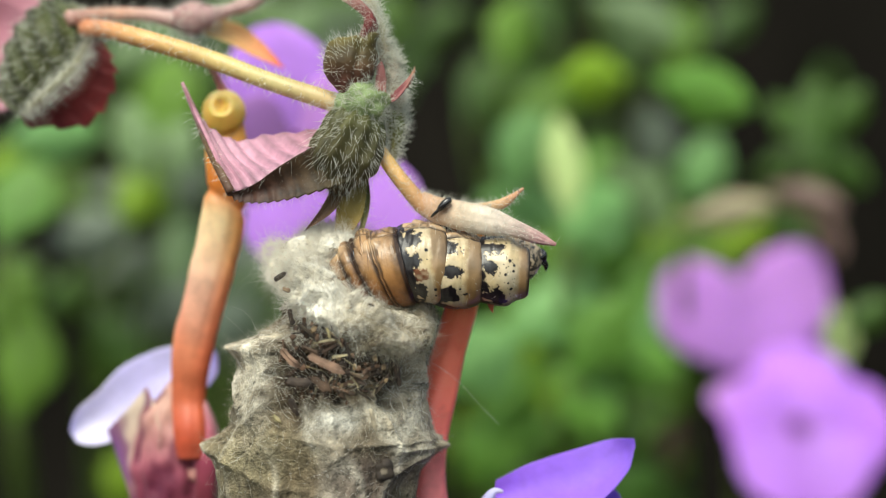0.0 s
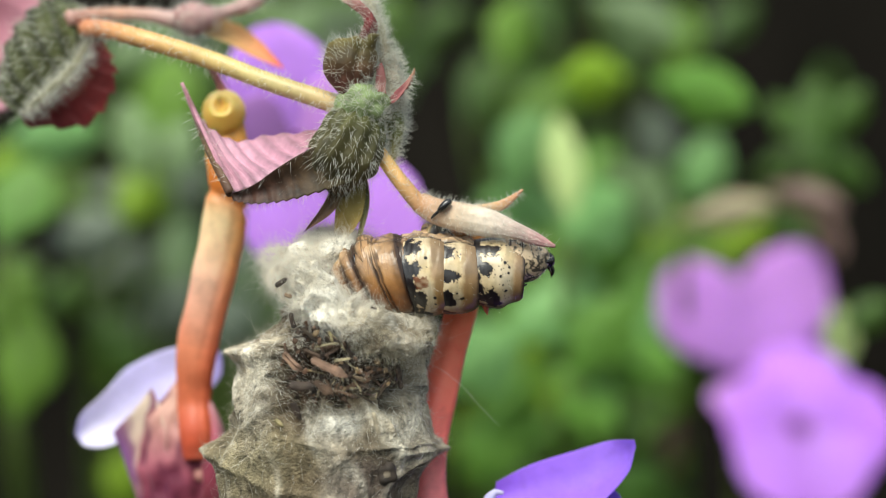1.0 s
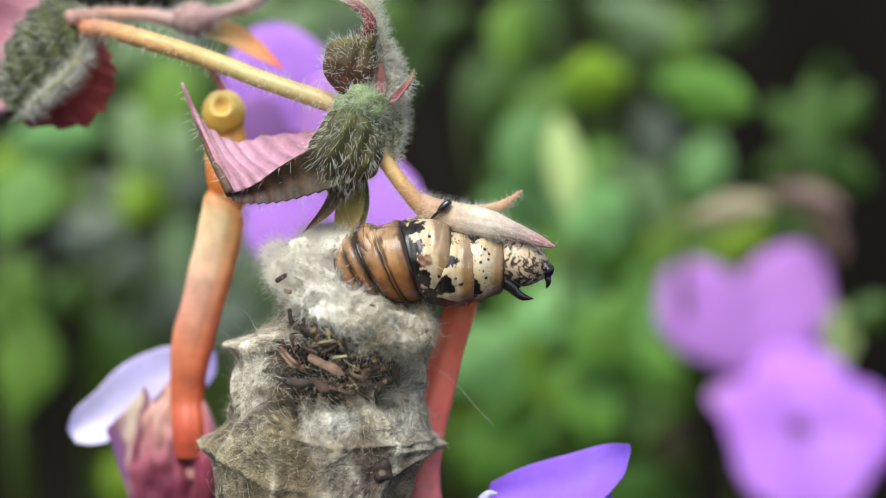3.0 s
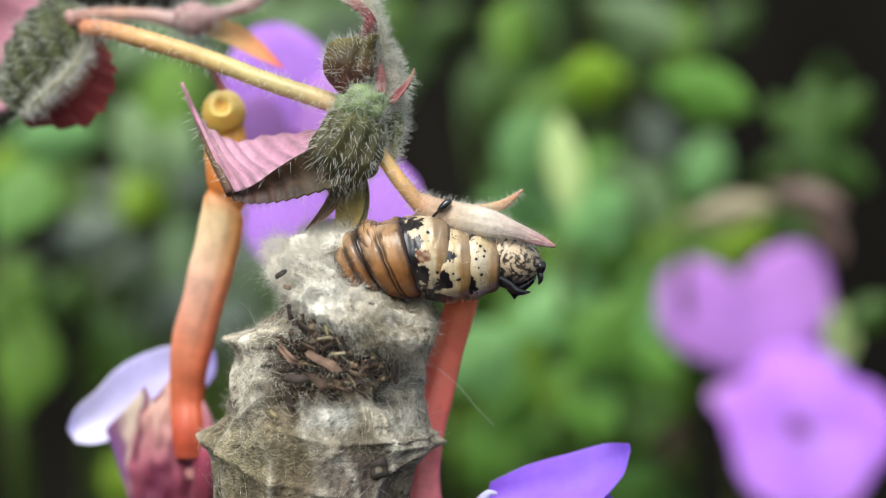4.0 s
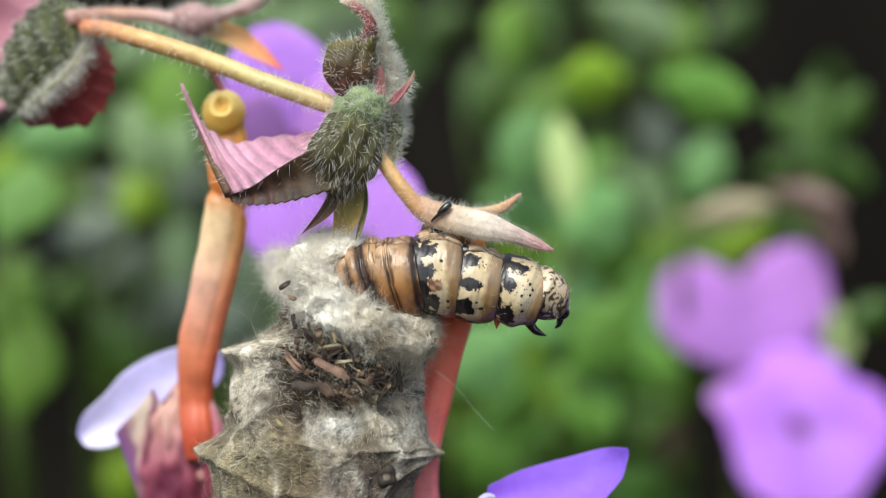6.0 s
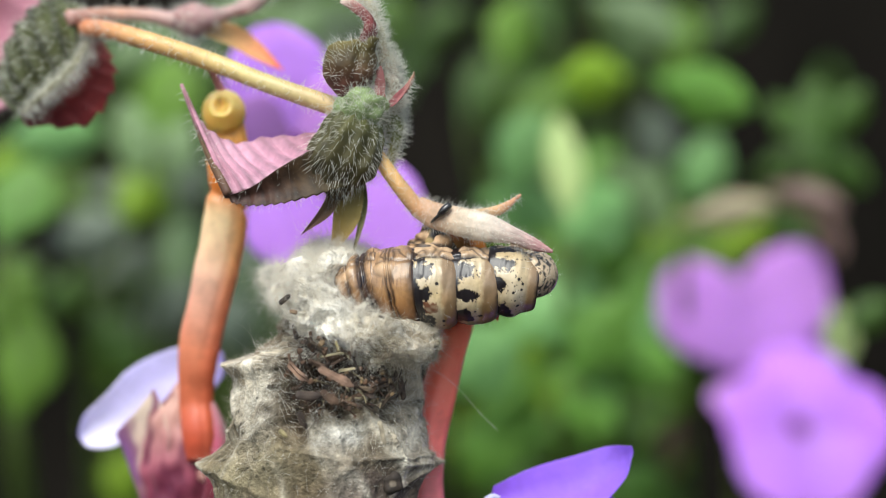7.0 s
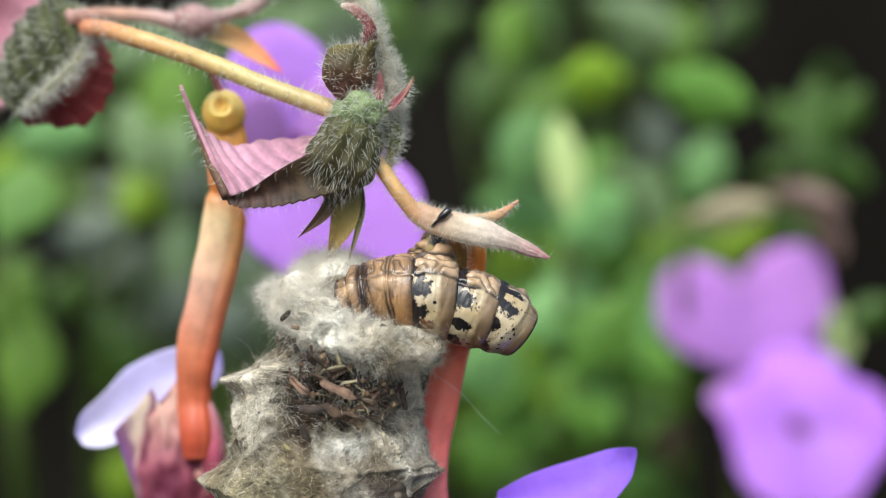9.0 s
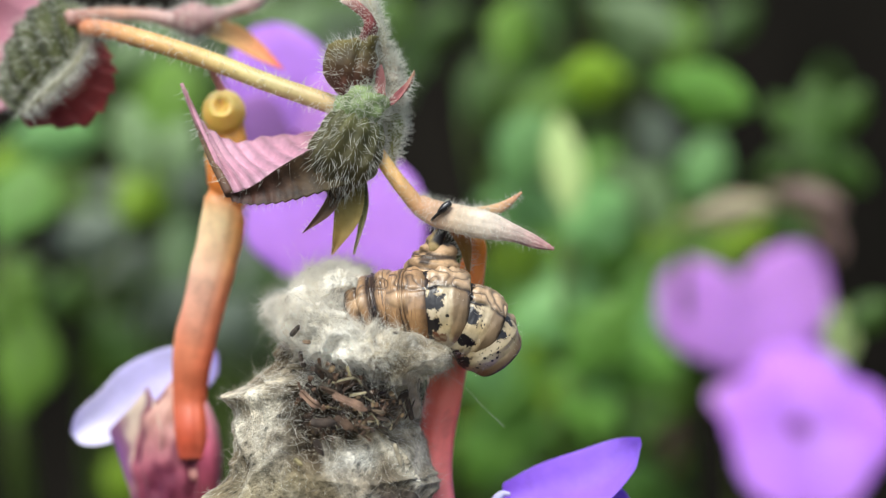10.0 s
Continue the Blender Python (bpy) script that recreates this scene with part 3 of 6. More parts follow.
    v = np.linspace(0, 1, p.shape[1] // 2)
    v = np.concatenate([v, v[::-1]])[None, :, None] + 0.25 * noises(p, 420, 8)[..., None]
    edge = np.clip((0.24 - v) * 4.5, 0, 1)
    c = streaked(p, [rgb(236, 218, 198), rgb(222, 186, 172), rgb(160, 84, 112), rgb(104, 38, 76)], rgb(132, 56, 104))
    part("petal", p, petal_mat, th, "cream folded petal with violet edge", c * (1 - edge) + rgb(136, 86, 150) * edge)
    p = sheet([mm(-14.17, 8, -11.15), mm(-13.99, 8, -13.46), mm(-14.22, 8.5, -16.36), mm(-14.81, 9, -19.28)], [mm(-15.27, 7.4, -8.8), mm(-15.57, 7, -11.24), mm(-15.49, 7.2, -14.78), mm(-15.76, 8, -18.43)], bulge=0.7, wave=0.3, thick=0.25)
    part("petal", p, petal_mat, th, "rose-pink folded petal", tint(p, [rgb(230, 170, 176), rgb(204, 104, 130), rgb(150, 60, 80), rgb(110, 42, 58)], mottle=0.4, scale=420))
    p = ball(mm(-15.71, 7.6, -14.05), 1.3, 0.4, 0.6)
    p = p + normals(p, True) * (noises(p, 700) * 0.0005)[..., None]
    part("stamen_scar", p, petal_mat, th, "pale pink lobe", tint(p, [rgb(226, 160, 150)]))


def build_right_flower():
    th = thing("hanging_flower", mm(1.9, 2, 0.71), "flower with red-orange tube and violet petals", "flower")
    p = tube([mm(1.28, 1, 1.55), mm(1.96, 2, 0.54), mm(1.70, 3, -0.99), mm(1.16, 3.6, -3.40), mm(0.40, 3.8, -6.15), mm(-0.28, 3.6, -8.89), mm(-0.83, 3.2, -11.59), mm(-1.03, 3, -14.31), mm(-0.73, 3, -17.38), mm(0.47, 3, -19.43)],
             [0.4, 0.55, 0.75, 0.92, 0.96, 1.08, 1.08, 1.2, 1.45, 0.6], m=90, n=32, flat=0.8)
    p = p + normals(p, True) * (np.abs(np.sin(np.linspace(0, np.pi * 6, 32)))[None] * 0.00008)[..., None]
    part("tube", p, stem_mat, th, "red-orange flower tube", tint(p, [AMBER, rgb(234, 150, 66), rgb(250, 156, 88), rgb(255, 136, 100), rgb(252, 128, 104), rgb(246, 122, 112), rgb(248, 134, 134), rgb(248, 144, 150), rgb(244, 156, 164)], mottle=0.14))
    p = sheet([mm(3, 3, -15.5), mm(5.96, 2, -15.72), mm(8.98, 1.6, -15.33), mm(10.94, 1.6, -13.47), mm(11.43, 1.8, -12.14)], [mm(3.21, 3, -13.97), mm(5.35, 3.5, -12.99), mm(8.1, 3.6, -12.15), mm(10.12, 3.2, -11.53), mm(11.45, 2, -11.35)], bulge=0.6, thick=0.22, m=60)
    part("petal", p, petal_mat, th, "violet upper petal", tint(p, [rgb(168, 110, 250), rgb(164, 108, 246), VIOLET, rgb(150, 104, 240)], mottle=0.06))
    p = sheet([mm(3.29, 3.4, -17.78), mm(6.69, 3, -18.4), mm(10.11, 3, -17.72)], [mm(3.47, 3.6, -15.23), mm(7.4, 3.4, -15.21), mm(10.05, 3.2, -14.4), mm(11.2, 3, -15.67)], bulge=0.6, thick=0.22)
    part("petal", p, petal_mat, th, "violet lower petal", tint(p, [VIOLET, rgb(140, 92, 226), VIOLET], mottle=0.08))
    p = tube([mm(1.22, 2.5, -19.01), mm(2.41, 2, -15.72), mm(2.98, 1.8, -14.58), mm(3.59, 1.8, -14.51)], [0.9, 0.5, 0.25, 0.1], m=30, n=14)
    part("calyx_lip", p, petal_mat, th, "pale lilac petal base", tint(p, [PINKRED, LILAC, rgb(230, 222, 246)]))


build_left_flower()
left_flower = bpy.data.objects["hanging_flower"]
build_right_flower()
right_flower = bpy.data.objects["hanging_flower.001"]


# ---- the silk case ----
def build_case():
    th = thing("larval_case", mm(-6.97, 0, -9.3), "grey-beige silk case with bark fragments and woolly collar", "insect case")
    prof = np.array([(505, 560, 640), (530, 508, 705), (565, 500, 738), (592, 468, 752), (615, 428, 750), (650, 430, 744), (700, 424, 734), (760, 414, 742), (800, 396, 748), (860, 388, 735), (950, 402, 724), (1100, 425, 700), (1250, 465, 655), (1360, 530, 590)], float)
    m, n = 240, 320
    rows = spline(prof, m)
    a = np.linspace(0, 2 * np.pi, n, endpoint=False)
    cx, hw = (rows[:, 1] + rows[:, 2]) / 2, (rows[:, 2] - rows[:, 1]) / 2
    x = cx[:, None] + hw[:, None] * np.cos(a)
    y = 45 + hw[:, None] * 0.8 * np.sin(a)
    z = rows[:, 0][:, None] + 0 * a
    p = np.stack([(x - 784) / 30, y / 30, (441 - z) / 30], -1) * 0.001 + np.array((0, 0, 0.15))
    out = np.stack([np.cos(a)[None] + 0 * hw[:, None], np.sin(a)[None] + 0 * hw[:, None], 0 * x], -1)
    # tents where the silk is stretched over twigs beneath
    bump = np.zeros((m, n))
    deg = np.degrees(a)[None]
    for ang, hh, amp, s1, s2 in ((184, 617, 34, 22, 18), (178, 792, 48, 26, 22), (2, 792, 30, 22, 20), (330, 830, 6, 14, 12), (225, 690, 10, 14, 40), (250, 780, 12, 18, 30), (300, 740, 12, 14, 50), (100, 700, 18, 30, 40), (60, 900, 22, 30, 30), (205, 960, 22, 25, 30), (340, 680, 8, 12, 40)):
        da = (deg - ang + 180) % 360 - 180
        bump += amp * np.exp(-np.sqrt((da / s1) ** 2 + ((z - hh) / s2) ** 2 + 0.02) * 1.1)
    q = p * np.array((1, 1, 0.42))
    bump += noises(q, 300) * 12 + noises(q, 750, 5) * 6 + (0.3 - np.abs(noises(q, 420, 9))) * 30 + (0.28 - np.abs(noises(q, 1000, 2))) * 8 + (0.28 - np.abs(noises(q, 2600, 6))) * 4 + noises(p, 6000, 2) * 1.6
    # taut folds of silk between the twig ends
    sway = 5 * noises(p, 900, 61)
    folds = np.zeros((m, n))
    for x0, z0, x1, z1, w, amp in ((414, 620, 436, 720, 12, 14), (436, 720, 372, 792, 14, 18), (414, 616, 512, 540, 12, 16), (484, 590, 494, 706, 7, 16), (494, 706, 440, 760, 10, 12), (520, 702, 640, 678, 8, 22), (640, 678, 730, 690, 8, 12),
                                   (595, 782, 748, 778, 7, 13), (664, 700, 694, 792, 6, 14), (694, 792, 752, 792, 10, 14), (590, 716, 600, 790, 12, 10), (500, 760, 595, 782, 9, 12), (375, 790, 480, 850, 14, 14), (480, 850, 640, 880, 12, 10), (690, 830, 748, 795, 10, 14), (730, 670, 740, 780, 8, 10)):
        f = np.clip(((x - x0) * (x1 - x0) + (z - z0) * (z1 - z0)) / ((x1 - x0) ** 2 + (z1 - z0) ** 2), 0, 1)
        dist = np.hypot(x + sway - x0 - f * (x1 - x0), z + sway - z0 - f * (z1 - z0))
        folds = np.maximum(folds, amp * np.exp(-dist / w))
    bump += folds * (np.sin(a)[None] < 0.1)
    # the torn hollow full of debris
    hollow = np.zeros((m, n))
    for hx, hz, rx, rz, amp in ((612, 632, 98, 44, 1.15), (530, 644, 38, 74, 1.0), (684, 640, 68, 48, 1.5), (545, 570, 38, 36, 0.6), (560, 700, 60, 22, 0.5), (690, 690, 26, 30, 0.5)):
        hollow = np.maximum(hollow, amp * np.exp(-(((x - hx) / rx) ** 2 + ((z - hz) / rz) ** 2) ** 1.5))
    hollow = np.clip(hollow * (np.sin(a)[None] < 0) * (1.0 + 1.3 * noises(p, 800, 20) + 0.5 * noises(p, 2500, 21)), 0, 1)
    whole = p + out * (bump / 30000)[..., None]
    bump -= 120 * hollow
    p = p + out * (bump / 30000)[..., None]
    p[0] = p[0].mean(axis=0)
    p[-1] = p[-1].mean(axis=0)
    silk, pale, dark = rgb(208, 195, 170), rgb(234, 227, 210), rgb(112, 96, 72)
    mott = np.clip(0.5 + 1.3 * noises(q, 480, 30) + 0.7 * noises(p * np.array((1, 1, 0.5)), 1500, 31), 0, 1)[..., None]
    col = dark * (1 - mott) + silk * mott
    # darker and browner towards the bottom, with an uneven upper edge
    low_tone = np.clip((z - 725) / 60 + 0.9 * noises(p, 260, 90), 0, 1)[..., None]
    col = col * (1 - 0.85 * low_tone) + rgb(110, 97, 78) * 0.85 * low_tone
    # uneven silk tones; dark ones also paint shade under folds and low down
    for sx, sz, rx, rz, amp, tone in ((455, 665, 44, 85, 0.6, pale), (615, 738, 62, 30, 0.55, pale), (706, 735, 30, 80, 0.55, pale), (522, 640, 30, 130, 0.75, rgb(86, 70, 52)), (620, 660, 90, 34, 0.6, rgb(96, 78, 58)), (570, 770, 70, 24, 0.5, rgb(104, 88, 66)), (545, 690, 34, 44, 0.6, rgb(80, 66, 50)), (470, 815, 70, 60, 0.5, rgb(134, 128, 100)), (585, 690, 60, 18, 0.5, rgb(96, 84, 66)), (540, 830, 90, 60, 0.6, rgb(98, 84, 64)), (590, 742, 36, 24, 0.7, rgb(226, 222, 212)), (500, 790, 60, 30, 0.4, rgb(150, 140, 114)), (420, 840, 40, 60, 0.4, rgb(140, 130, 102))):
        spot = np.clip(np.exp(-((x - sx) / rx) ** 2 - ((z - sz) / rz) ** 2) * (1 + 1.2 * noises(p, 900, sx)), 0, 1)[..., None] * amp * (np.sin(a)[None] < 0.3)[..., None]
        col = col * (1 - spot) + tone * spot
    plum = np.exp(-(((x - 640) / 70) ** 2 + ((z - 840) / 50) ** 2) ** 2)[..., None] * (np.sin(a)[None] < 0)[..., None]
    col = col * (1 - 0.7 * plum) + rgb(112, 98, 92) * 0.7 * plum
    # highlights painted along the ridges of the folds
    ridge = (np.clip((0.14 - np.abs(noises(q, 420, 9))) * 5, 0, 1) * np.clip(0.6 + 0.9 * noises(p, 300, 77), 0, 1))[..., None]
    col = col * (1 - 0.5 * ridge) + pale * 0.5 * ridge
    # deep shade of the hollow painted dark brown, plus random dirt patches
    soil = np.clip(hollow * 1.9 + np.clip(noises(p, 900, 40) - 0.36, 0, 1) * 1.6, 0, 1)[..., None]
    col = col * (1 - 0.95 * soil) + rgb(58, 46, 34) * 0.95 * soil
    fleck = np.clip((noises(p, 3300, 81) - 0.4) * 6, 0, 0.75) * np.clip(0.6 + 1.2 * noises(p, 500, 83), 0, 1)
    col = np.clip(col * (1 + 0.4 * noises(q, 2400, 84) + 0.3 * noises(p, 5200, 85) - fleck)[..., None], 0.004, 1)
    body = part("case_wall", p, silk_mat, th, "matted grey silk wall", col)
    shown = (np.sin(a)[None] < 0.35) * (z < 950) * np.clip(1.3 - (z - 690) / 120, 0.25, 1) * (1 - np.clip(hollow * 1.6, 0, 0.93))
    fuzz(body, p, 4500, 0.5, 0.0065, curl=0.6, spread=0.22, press=1.0, keep=shown, mat=grey_wool_mat, name="silk_mat", label="matted silk fibres", flow=1.0, flat=0.06)
    fuzz(body, p, 2600, 0.6, 0.007, curl=0.6, spread=0.25, press=1.0, keep=shown, mat=wool_mat, name="silk_mat", label="pale silk fibres", flow=0.9, flat=0.1)
    fuzz(body, p, 30, 1.4, 0.010, curl=0.2, spread=0.2, press=1.0, keep=shown * (np.sin(a)[None] < -0.5), mat=wool_mat, name="silk_mat", label="thick silk strands", flow=0.8, flat=0.12)
    fuzz(body, whole, 600, 1.2, 0.008, curl=1.0, spread=0.3, press=1.0, keep=np.clip(hollow, 0, 1) + 1e-6, mat=wool_mat, name="silk_mat", label="silk strands over the debris", flow=1.0, flat=0.1)
    shown2 = ((np.cos(a)[None] < -0.55) | (np.cos(a)[None] > 0.55)) * (z < 880)
    fuzz(body, p, 90, 0.5, 0.010, curl=0.9, spread=0.9, keep=shown2 + 0.0, mat=wool_mat, name="silk_mat", label="loose silk fibres")
    return th


def chip(th, x, y, d, length, width, turn, col, lab, yaw=0.0, name="bark_chip"):
    """A splinter: a tapered, split, uneven piece of bark."""
    m, n = 12, 10
    u = np.linspace(0, 1, m)[:, None]
    a = np.linspace(0, 2 * np.pi, n, endpoint=False)[None] + 0.4
    r = np.random.default_rng(int(abs(x * 971 + y * 577) * 10))
    facet = 0.35 + 1.1 * r.random((1, n))
    w = facet * width * 0.5 * (1 + 0.25 * np.sin(u * 3 + 6 * r.random())) * np.clip(np.minimum(u / (0.02 + 0.12 * r.random()), (1 - u) / (0.02 + 0.35 * r.random())) + 0.25, 0, 1)
    g = np.stack([(u - 0.5) * length + 0.22 * length * (r.random((1, n)) - 0.5) * np.abs(2 * u - 1) ** 2, 0.5 * w * np.sin(a), w * np.cos(a)], -1)
    g[..., 2] += 0.12 * length * np.sin(2.4 * u + x) * (r.random() - 0.3)
    g[0], g[-1] = g[0].mean(axis=0), g[-1].mean(axis=0)
    rot = np.array(Euler((0, radians(turn), radians(yaw))).to_matrix())
    g = g @ rot.T * 0.001 + mm(x, d, y)
    ob = part(name, g, bark_mat, th, lab, tint(g, [col, col * 1.35, col * 0.75], mottle=0.5, scale=1600))
    ob.data.polygons.foreach_set("use_smooth", np.zeros(len(ob.data.polygons), bool))
    return ob


def build_debris(th):
    c1, c2, c3, c4 = rgb(132, 104, 86), rgb(104, 80, 62), rgb(68, 54, 44), rgb(172, 158, 116)
    for px, py, d, ln, w, turn, col, lab, yaw in (
            (586, 640, -4.6, 3.0, 0.85, 26, c1, "pinkish bark splinter", 10), (524, 628, -3.8, 1.9, 1.0, 48, c1, "pinkish bark splinter", -10), (556, 616, -3.6, 1.6, 0.5, 20, c2, "brown bark splinter", 0),
            (632, 668, -3.6, 2.4, 0.45, -28, c2, "brown bark splinter", 0), (662, 652, -3.2, 2.8, 0.5, -22, c3, "dark bark splinter", -15), (690, 640, -2.4, 2.0, 0.6, -50, c3, "dark bark splinter", -30),
            (540, 668, -4.2, 2.0, 0.7, 10, c3, "dark bark splinter", 0), (575, 672, -4.2, 1.6, 0.5, 35, c2, "brown bark splinter", 0), (530, 712, -4.2, 1.4, 0.9, 70, c3, "dark bark splinter", 0),
            (600, 606, -3.2, 2.4, 0.4, -8, c2, "brown bark splinter", 0), (655, 606, -2.8, 2.6, 0.5, -4, c3, "dark bark splinter", -10), (520, 560, -2.4, 1.2, 0.7, 80, c3, "dark bark splinter", 0),
            (545, 585, -3.0, 1.1, 0.5, 60, c3, "dark bark splinter", 0), (497, 735, -3.3, 0.85, 0.36, 35, c4, "pale seed", 0), (588, 585, -4.4, 0.9, 0.22, 75, c4, "pale straw bit", 0),
            (665, 735, -4.5, 1.9, 0.3, 78, rgb(190, 176, 150), "pale twig end under silk", 0), (705, 660, -2.6, 1.7, 0.35, 80, c3, "dark bark splinter", -20), (610, 645, -3.4, 1.2, 0.9, -60, c3, "dark bark splinter", 0)):
        # colours scaled down: the hollow's shade is put into the splinters
        chip(th, (px - 784) / 30, (441 - py) / 30, d + 0.25, ln * 0.8, min(w * 0.75, 0.34 if col is c3 else 0.6), turn, col * (0.75 if col is c1 else 0.55), lab, yaw)
    r = np.random.default_rng(12)
    for _ in range(230):
        x, z = r.uniform(-9.4, -2.2), r.uniform(-8.6, -3.6)
        if ((x + 5.8) / 3.6) ** 2 + ((z + 6.2) / 2.3) ** 2 > 1 or z > -3.8 - 0.6 * (x + 7.5):
            continue
        col = (c1, c2, c2, c3, c3, c3, c3, rgb(104, 88, 70), rgb(190, 176, 140))[r.integers(9)] * r.uniform(0.2, 0.6)
        chip(th, x, z, -2.0 - 1.5 * (1 - ((x + 6) / 4) ** 2) + r.uniform(-0.4, 0.4), r.uniform(0.25, 1.6), r.choice((0.04, 0.05, 0.07, 0.1, 0.18)), r.uniform(-75, 75), col, "brown plant fragment", r.uniform(-40, 40), "plant_fragment")
    for _ in range(200):
        x, z = r.uniform(-9.6, -2.2), r.uniform(-9.2, -3.2)
        if ((x + 6.2) / 3.4) ** 2 + ((z + 6.2) / 2.7) ** 2 > 1 or z > -4.1 - 0.6 * (x + 7.5):
            continue
        col = (c1, c2, c2, c3, c3, rgb(140, 120, 92))[r.integers(6)] * np.array((1.03, 0.97, 0.9)) * r.uniform(0.25, 0.75)
        chip(th, x, z, -2.15 - 1.55 * (1 - ((x + 6) / 4) ** 2) + r.uniform(-0.3, 0.3), r.uniform(0.15, 0.4), r.uniform(0.12, 0.34), r.uniform(-90, 90), col, "brown crumb of bark", r.uniform(-60, 60), "bark_crumb")
    p = ball(mm(-3.36, -3.9, -12.62), 0.55, 0.5, 0.65)
    p = p + normals(p, True) * (noises(p, 1500, 8) * 0.0003)[..., None]
    part("twig_knot", p, bark_mat, th, "silk-wrapped twig knot", np.where((np.linalg.norm((p - mm(-3.36, -3.9, -12.68))[..., [0, 2]], axis=-1) < 0.0002)[..., None], rgb(128, 116, 100), rgb(52, 42, 34)) * (1 + 0.4 * noises(p, 2200, 3))[..., None])


def build_collar(th):
    ring = [mm(-6.12, 2.4, 0.37), mm(-7.67, 1.2, -0.24), mm(-8.52, -0.2, -1.03), mm(-7.49, -1.8, -2.4), mm(-5.87, -2.6, -3.88), mm(-4.29, -3, -4.72), mm(-2.87, -2.8, -5.05), mm(-1.85, -1.4, -4.98), mm(-1.75, 1.2, -4.34), mm(-2.7, 3.2, -3.56), mm(-4.09, 3.8, -1), mm(-5.34, 3.2, 0.24)]
    m, n = 220, 72
    p = tube(ring + [ring[0]], [0.75, 1.05, 1.25, 1.2, 0.95, 0.95, 0.95, 0.85, 0.9, 1.0, 1.0, 0.8, 0.75], m=m, n=n, up=(0.6, -0.5, 0.6))
    p = p + normals(p, True) * ((noises(p, 330, 3) * 0.0006 + (0.3 - np.abs(noises(p, 650, 4))) * 0.0011 + (0.3 - np.abs(noises(p, 1700, 4))) * 0.0004 + noises(p, 4000, 4) * 0.00012))[..., None]
    white, grey, brown = rgb(238, 232, 218), rgb(180, 168, 144), rgb(100, 84, 62)
    k = np.clip(0.62 + np.clip((mm(-6.13, 0, -1.97)[0] - p[..., 0]) * 250, 0, 0.35) + 0.9 * noises(p, 380, 12) + 0.35 * noises(p, 1800, 13), 0, 1)[..., None]
    col = grey * (1 - k) + white * k
    b = np.clip((noises(p, 800, 22) - 0.24) * 3, 0, 0.85)[..., None]
    under = np.clip((-(p[..., 2:] - 0.1465) + 0.6 * (p[..., :1] + 0.006)) * 500, 0, 1) * 0.85
    b = np.maximum(b, under * np.clip(0.5 + noises(p, 900, 28)[..., None], 0, 1))
    col = col * (1 - b) + brown * b
    a = part("collar", p, silk_mat, th, "white woolly silk collar", col)
    east = np.clip((p[..., 0] - mm(-6.13, 0, -1.97)[0]) * 400 - (p[..., 2] - mm(-6.13, 0, -3.97)[2]) * 200, 0.05, 1)
    fuzz(a, p, 13000, 0.8, 0.0105, curl=0.7, spread=0.2, keep=1.1 - east, mat=wool_mat, name="silk_wool", label="white silk wool", flow=1.1, flat=0.12, press=0.9, swirl=500)
    fuzz(a, p, 7500, 0.6, 0.0105, curl=0.7, spread=0.25, keep=east, mat=grey_wool_mat, name="silk_wool", label="grey silk wool", flow=1.0, flat=0.12, press=0.9, swirl=500)
    for c, size, seed in ((mm(-6.3, 0.9, -0.15), (1.7, 1.1, 1.0), 3.0), (mm(-7.9, 0.6, -0.5), (1.3, 1.0, 1.0), 8.0), (mm(-8.9, -0.4, -1.3), (1.0, 0.9, 0.9), 13.0)):
        q = ball(c, *size, m=60, n=80)
        q = q + normals(q, True) * (noises(q, 500, seed) * 0.0005 + (0.3 - np.abs(noises(q, 1100, seed))) * 0.0006 + noises(q, 3500, seed) * 0.00015)[..., None]
        tuft = part("wool_tuft", q, silk_mat, a, "white silk tuft", tint(q, [rgb(230, 224, 210)], mottle=0.4, scale=1500))
        fuzz(tuft, q, 3000, 0.6, 0.0095, curl=0.9, spread=0.3, mat=wool_mat, name="silk_wool", label="white silk wool", flow=1.0, flat=0.15, press=0.9, swirl=500)
    for c, rx, rz, k, ln, lean in ((mm(-9.82, 0.2, -0.23), 0.7, 0.6, 900, 0.65, (-1.0, 0, 0.3)), (mm(-9.39, -1, -1.22), 0.6, 0.5, 500, 0.6, (-1.0, 0, -0.3)), (mm(-6.28, 1.5, 0.98), 1.1, 0.5, 1300, 0.55, (0, 0, 0.5)), (mm(-7.66, 1, 0.54), 0.9, 0.5, 1000, 0.55, (-0.4, 0, 0.5)), (mm(-1.73, -0.5, -5.48), 0.6, 0.8, 500, 0.3, (0.5, 0, -0.3))):
        q = ball(c, rx, 0.8, rz)
        pos, nn = scatter(q, k)
        v, f = strands(pos, nn + np.array(lean) + 0.9 * rng.normal(size=nn.shape), ln * (0.5 + 0.9 * rng.random(k)), 0.010, 1.6)
        tagged(mesh_ob("silk_wool", v, f, wool_mat, a, "tuft of silk wool"), kind="stuff")
    chip(a, (502 - 784) / 30, (441 - 488) / 30, -2.6, 0.85, 0.2, -32, rgb(60, 50, 42), "dark bark bit in the wool")
    chip(a, (515 - 784) / 30, (441 - 510) / 30, -3.4, 0.5, 0.3, 20, rgb(110, 90, 70), "brown bark bit in the wool")
    chip(a, (662 - 784) / 30, (441 - 536) / 30, -4.9, 0.4, 0.12, 20, rgb(50, 42, 36), "dark bark bit in the wool")
    return a


case = build_case()
build_debris(case)
collar = build_collar(case)


